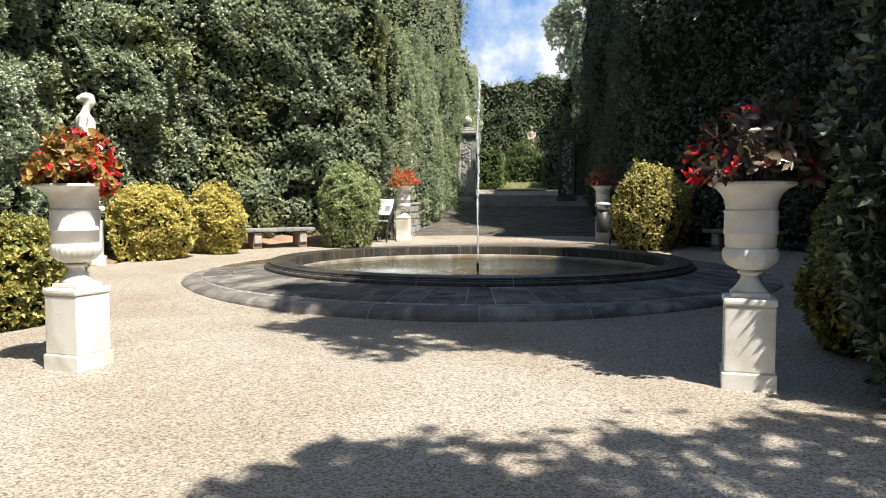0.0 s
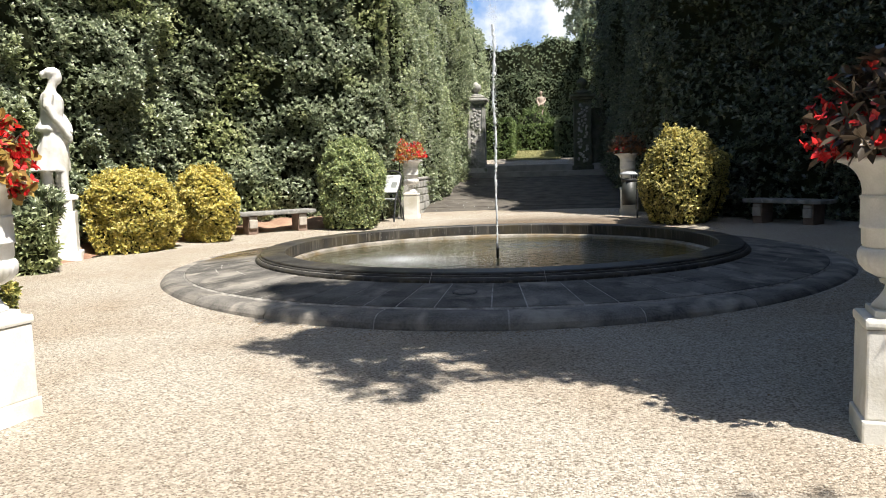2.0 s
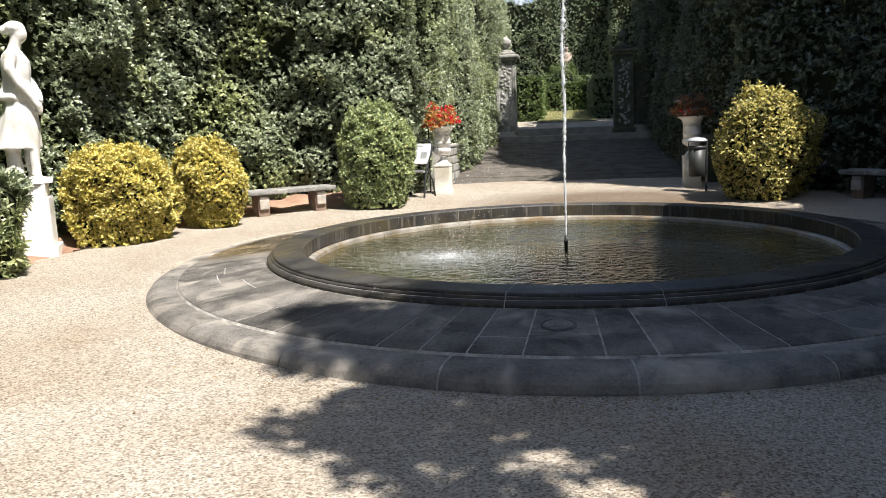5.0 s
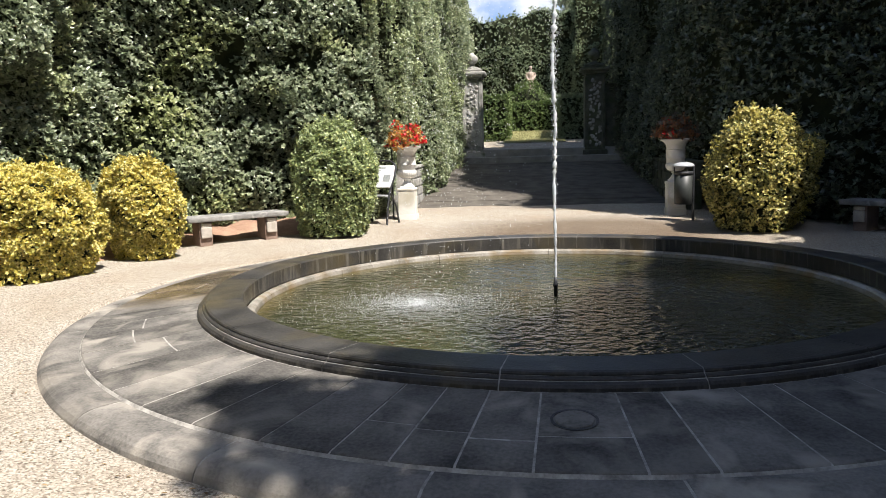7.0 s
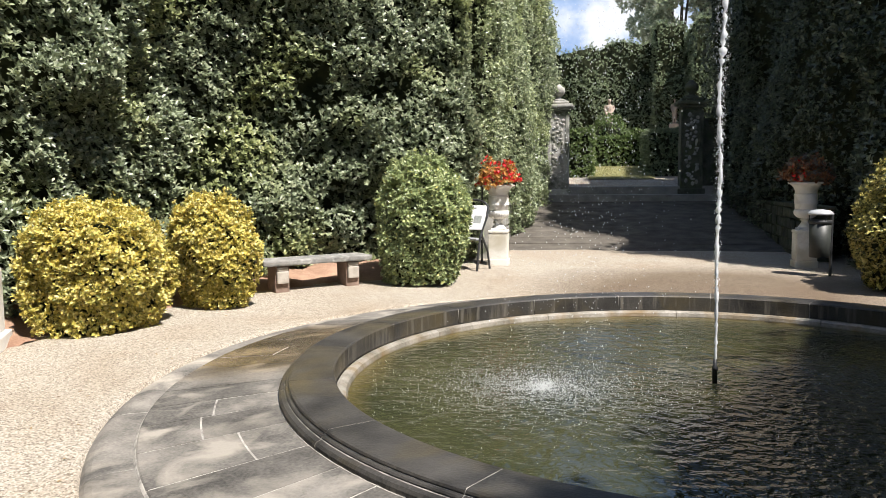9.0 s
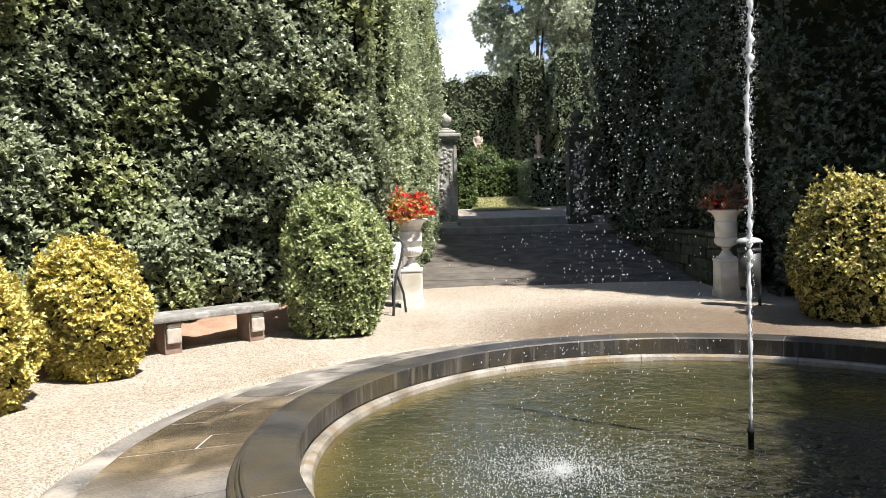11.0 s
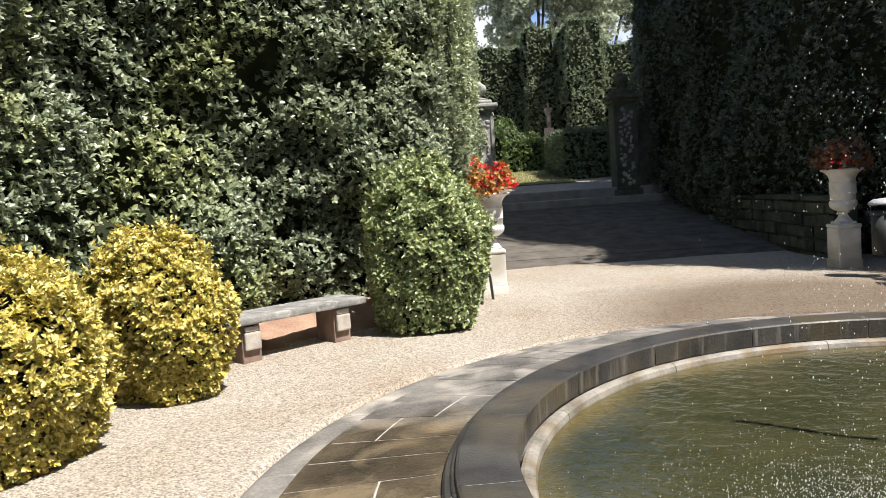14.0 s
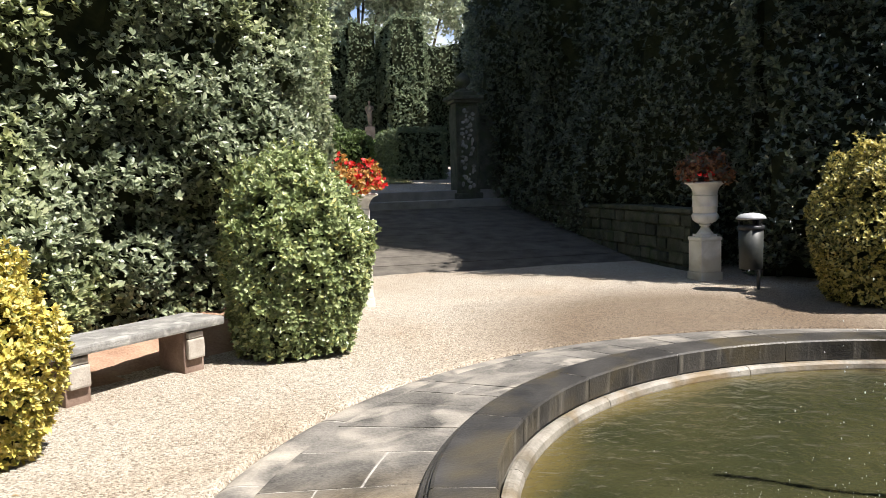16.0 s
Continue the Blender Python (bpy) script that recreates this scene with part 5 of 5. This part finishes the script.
# radial paving stones of uneven width
cuts, a = [], 0.0
while a < 2 * math.pi - 0.06:
    cuts.append(a)
    a += pr.choice((0.075, 0.085, 0.1, 0.12, 0.14))
cuts.append(2 * math.pi)
for a0, a1 in zip(cuts, cuts[1:]):
    splits = [3.314, 4.186]
    if pr.random() < 0.35:
        splits.insert(1, pr.uniform(3.6, 3.9))
    for r0, r1 in zip(splits, splits[1:]):
        dz = pr.uniform(-0.0005, 0.003)
        z0, z1 = (0.333 - 0.075 * (r - 3.314) / 0.872 + dz for r in (r0, r1))
        g = 0.006
        part("paving_stone", sector([(r0 + 0.003, z0 - 0.06), (r0 + 0.003, z0 - 0.003), (r0 + 0.008, z0), (r1 - 0.012, z1), (r1 - 0.003, z1 - 0.006), (r1 - 0.003, z1 - 0.06)], a0 + g / r0, a1 - g / r0, 3), PAVING, pool)
# round cover let into the paving
cover = thing("drain_cover", pose(-0.03, -3.66, 0.303, 4.9), "small round stone drain cover in the paving", "cover")
part("disc", lathe([(0.1, 0.0), (0.1, 0.008), (0.096, 0.011), (0.04, 0.011), (0.038, 0.009), (0.01, 0.009)], 28), PAVING, cover)
part("ring", sector([(0.108, 0.0), (0.108, 0.007), (0.122, 0.007), (0.122, 0.0)], 0, 2 * math.pi, 32), RIM, cover)

# long low treads of the ramp, each lapping a little over the one above
N_TREAD = 10
for k in range(N_TREAD):
    y0 = RAMP0 + (RAMP1 - RAMP0) * k / N_TREAD
    y1 = RAMP0 + (RAMP1 - RAMP0) * (k + 1) / N_TREAD
    bm = box(bmesh.new(), -2.72, y0 + 0.004, ramp_z(y0) - 0.08, 2.72, y1 - 0.004, ramp_z(y0) + (0.01 if k else 0.004), 0.004)
    for v in bm.verts:
        v.co.z += (v.co.y - y0) * ((RZ1 - RZ0) / (RAMP1 - RAMP0) - 0.006)
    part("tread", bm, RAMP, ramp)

# fallen leaves on gravel and paving
n = 560
a, r = RNG.uniform(0, 2 * np.pi, n), RNG.uniform(4.6, 7.0, n)
a[260:], r[260:] = RNG.normal(4.75, 0.5, n - 260), 4.53 + np.abs(RNG.normal(0, 0.22, n - 260))
fx, fy = r * np.cos(a), r * np.sin(a)
le = RNG.uniform(0.015, 0.036, n)
fall_leaves = leaf_arrays(np.stack([fx, fy, ground_z(fx, fy) + 0.008], 1), RNG.normal(0, 1, (n, 3)) * [1, 1, 0.08], np.tile([0, 0, 1.0], (n, 1)), le, le * 0.5)
tagged(link("fallen_leaves", leaf_mesh("fallen_leaves", fall_leaves), L_DEAD), "dry brown leaves fallen on the gravel", "leaves", kind="stuff")
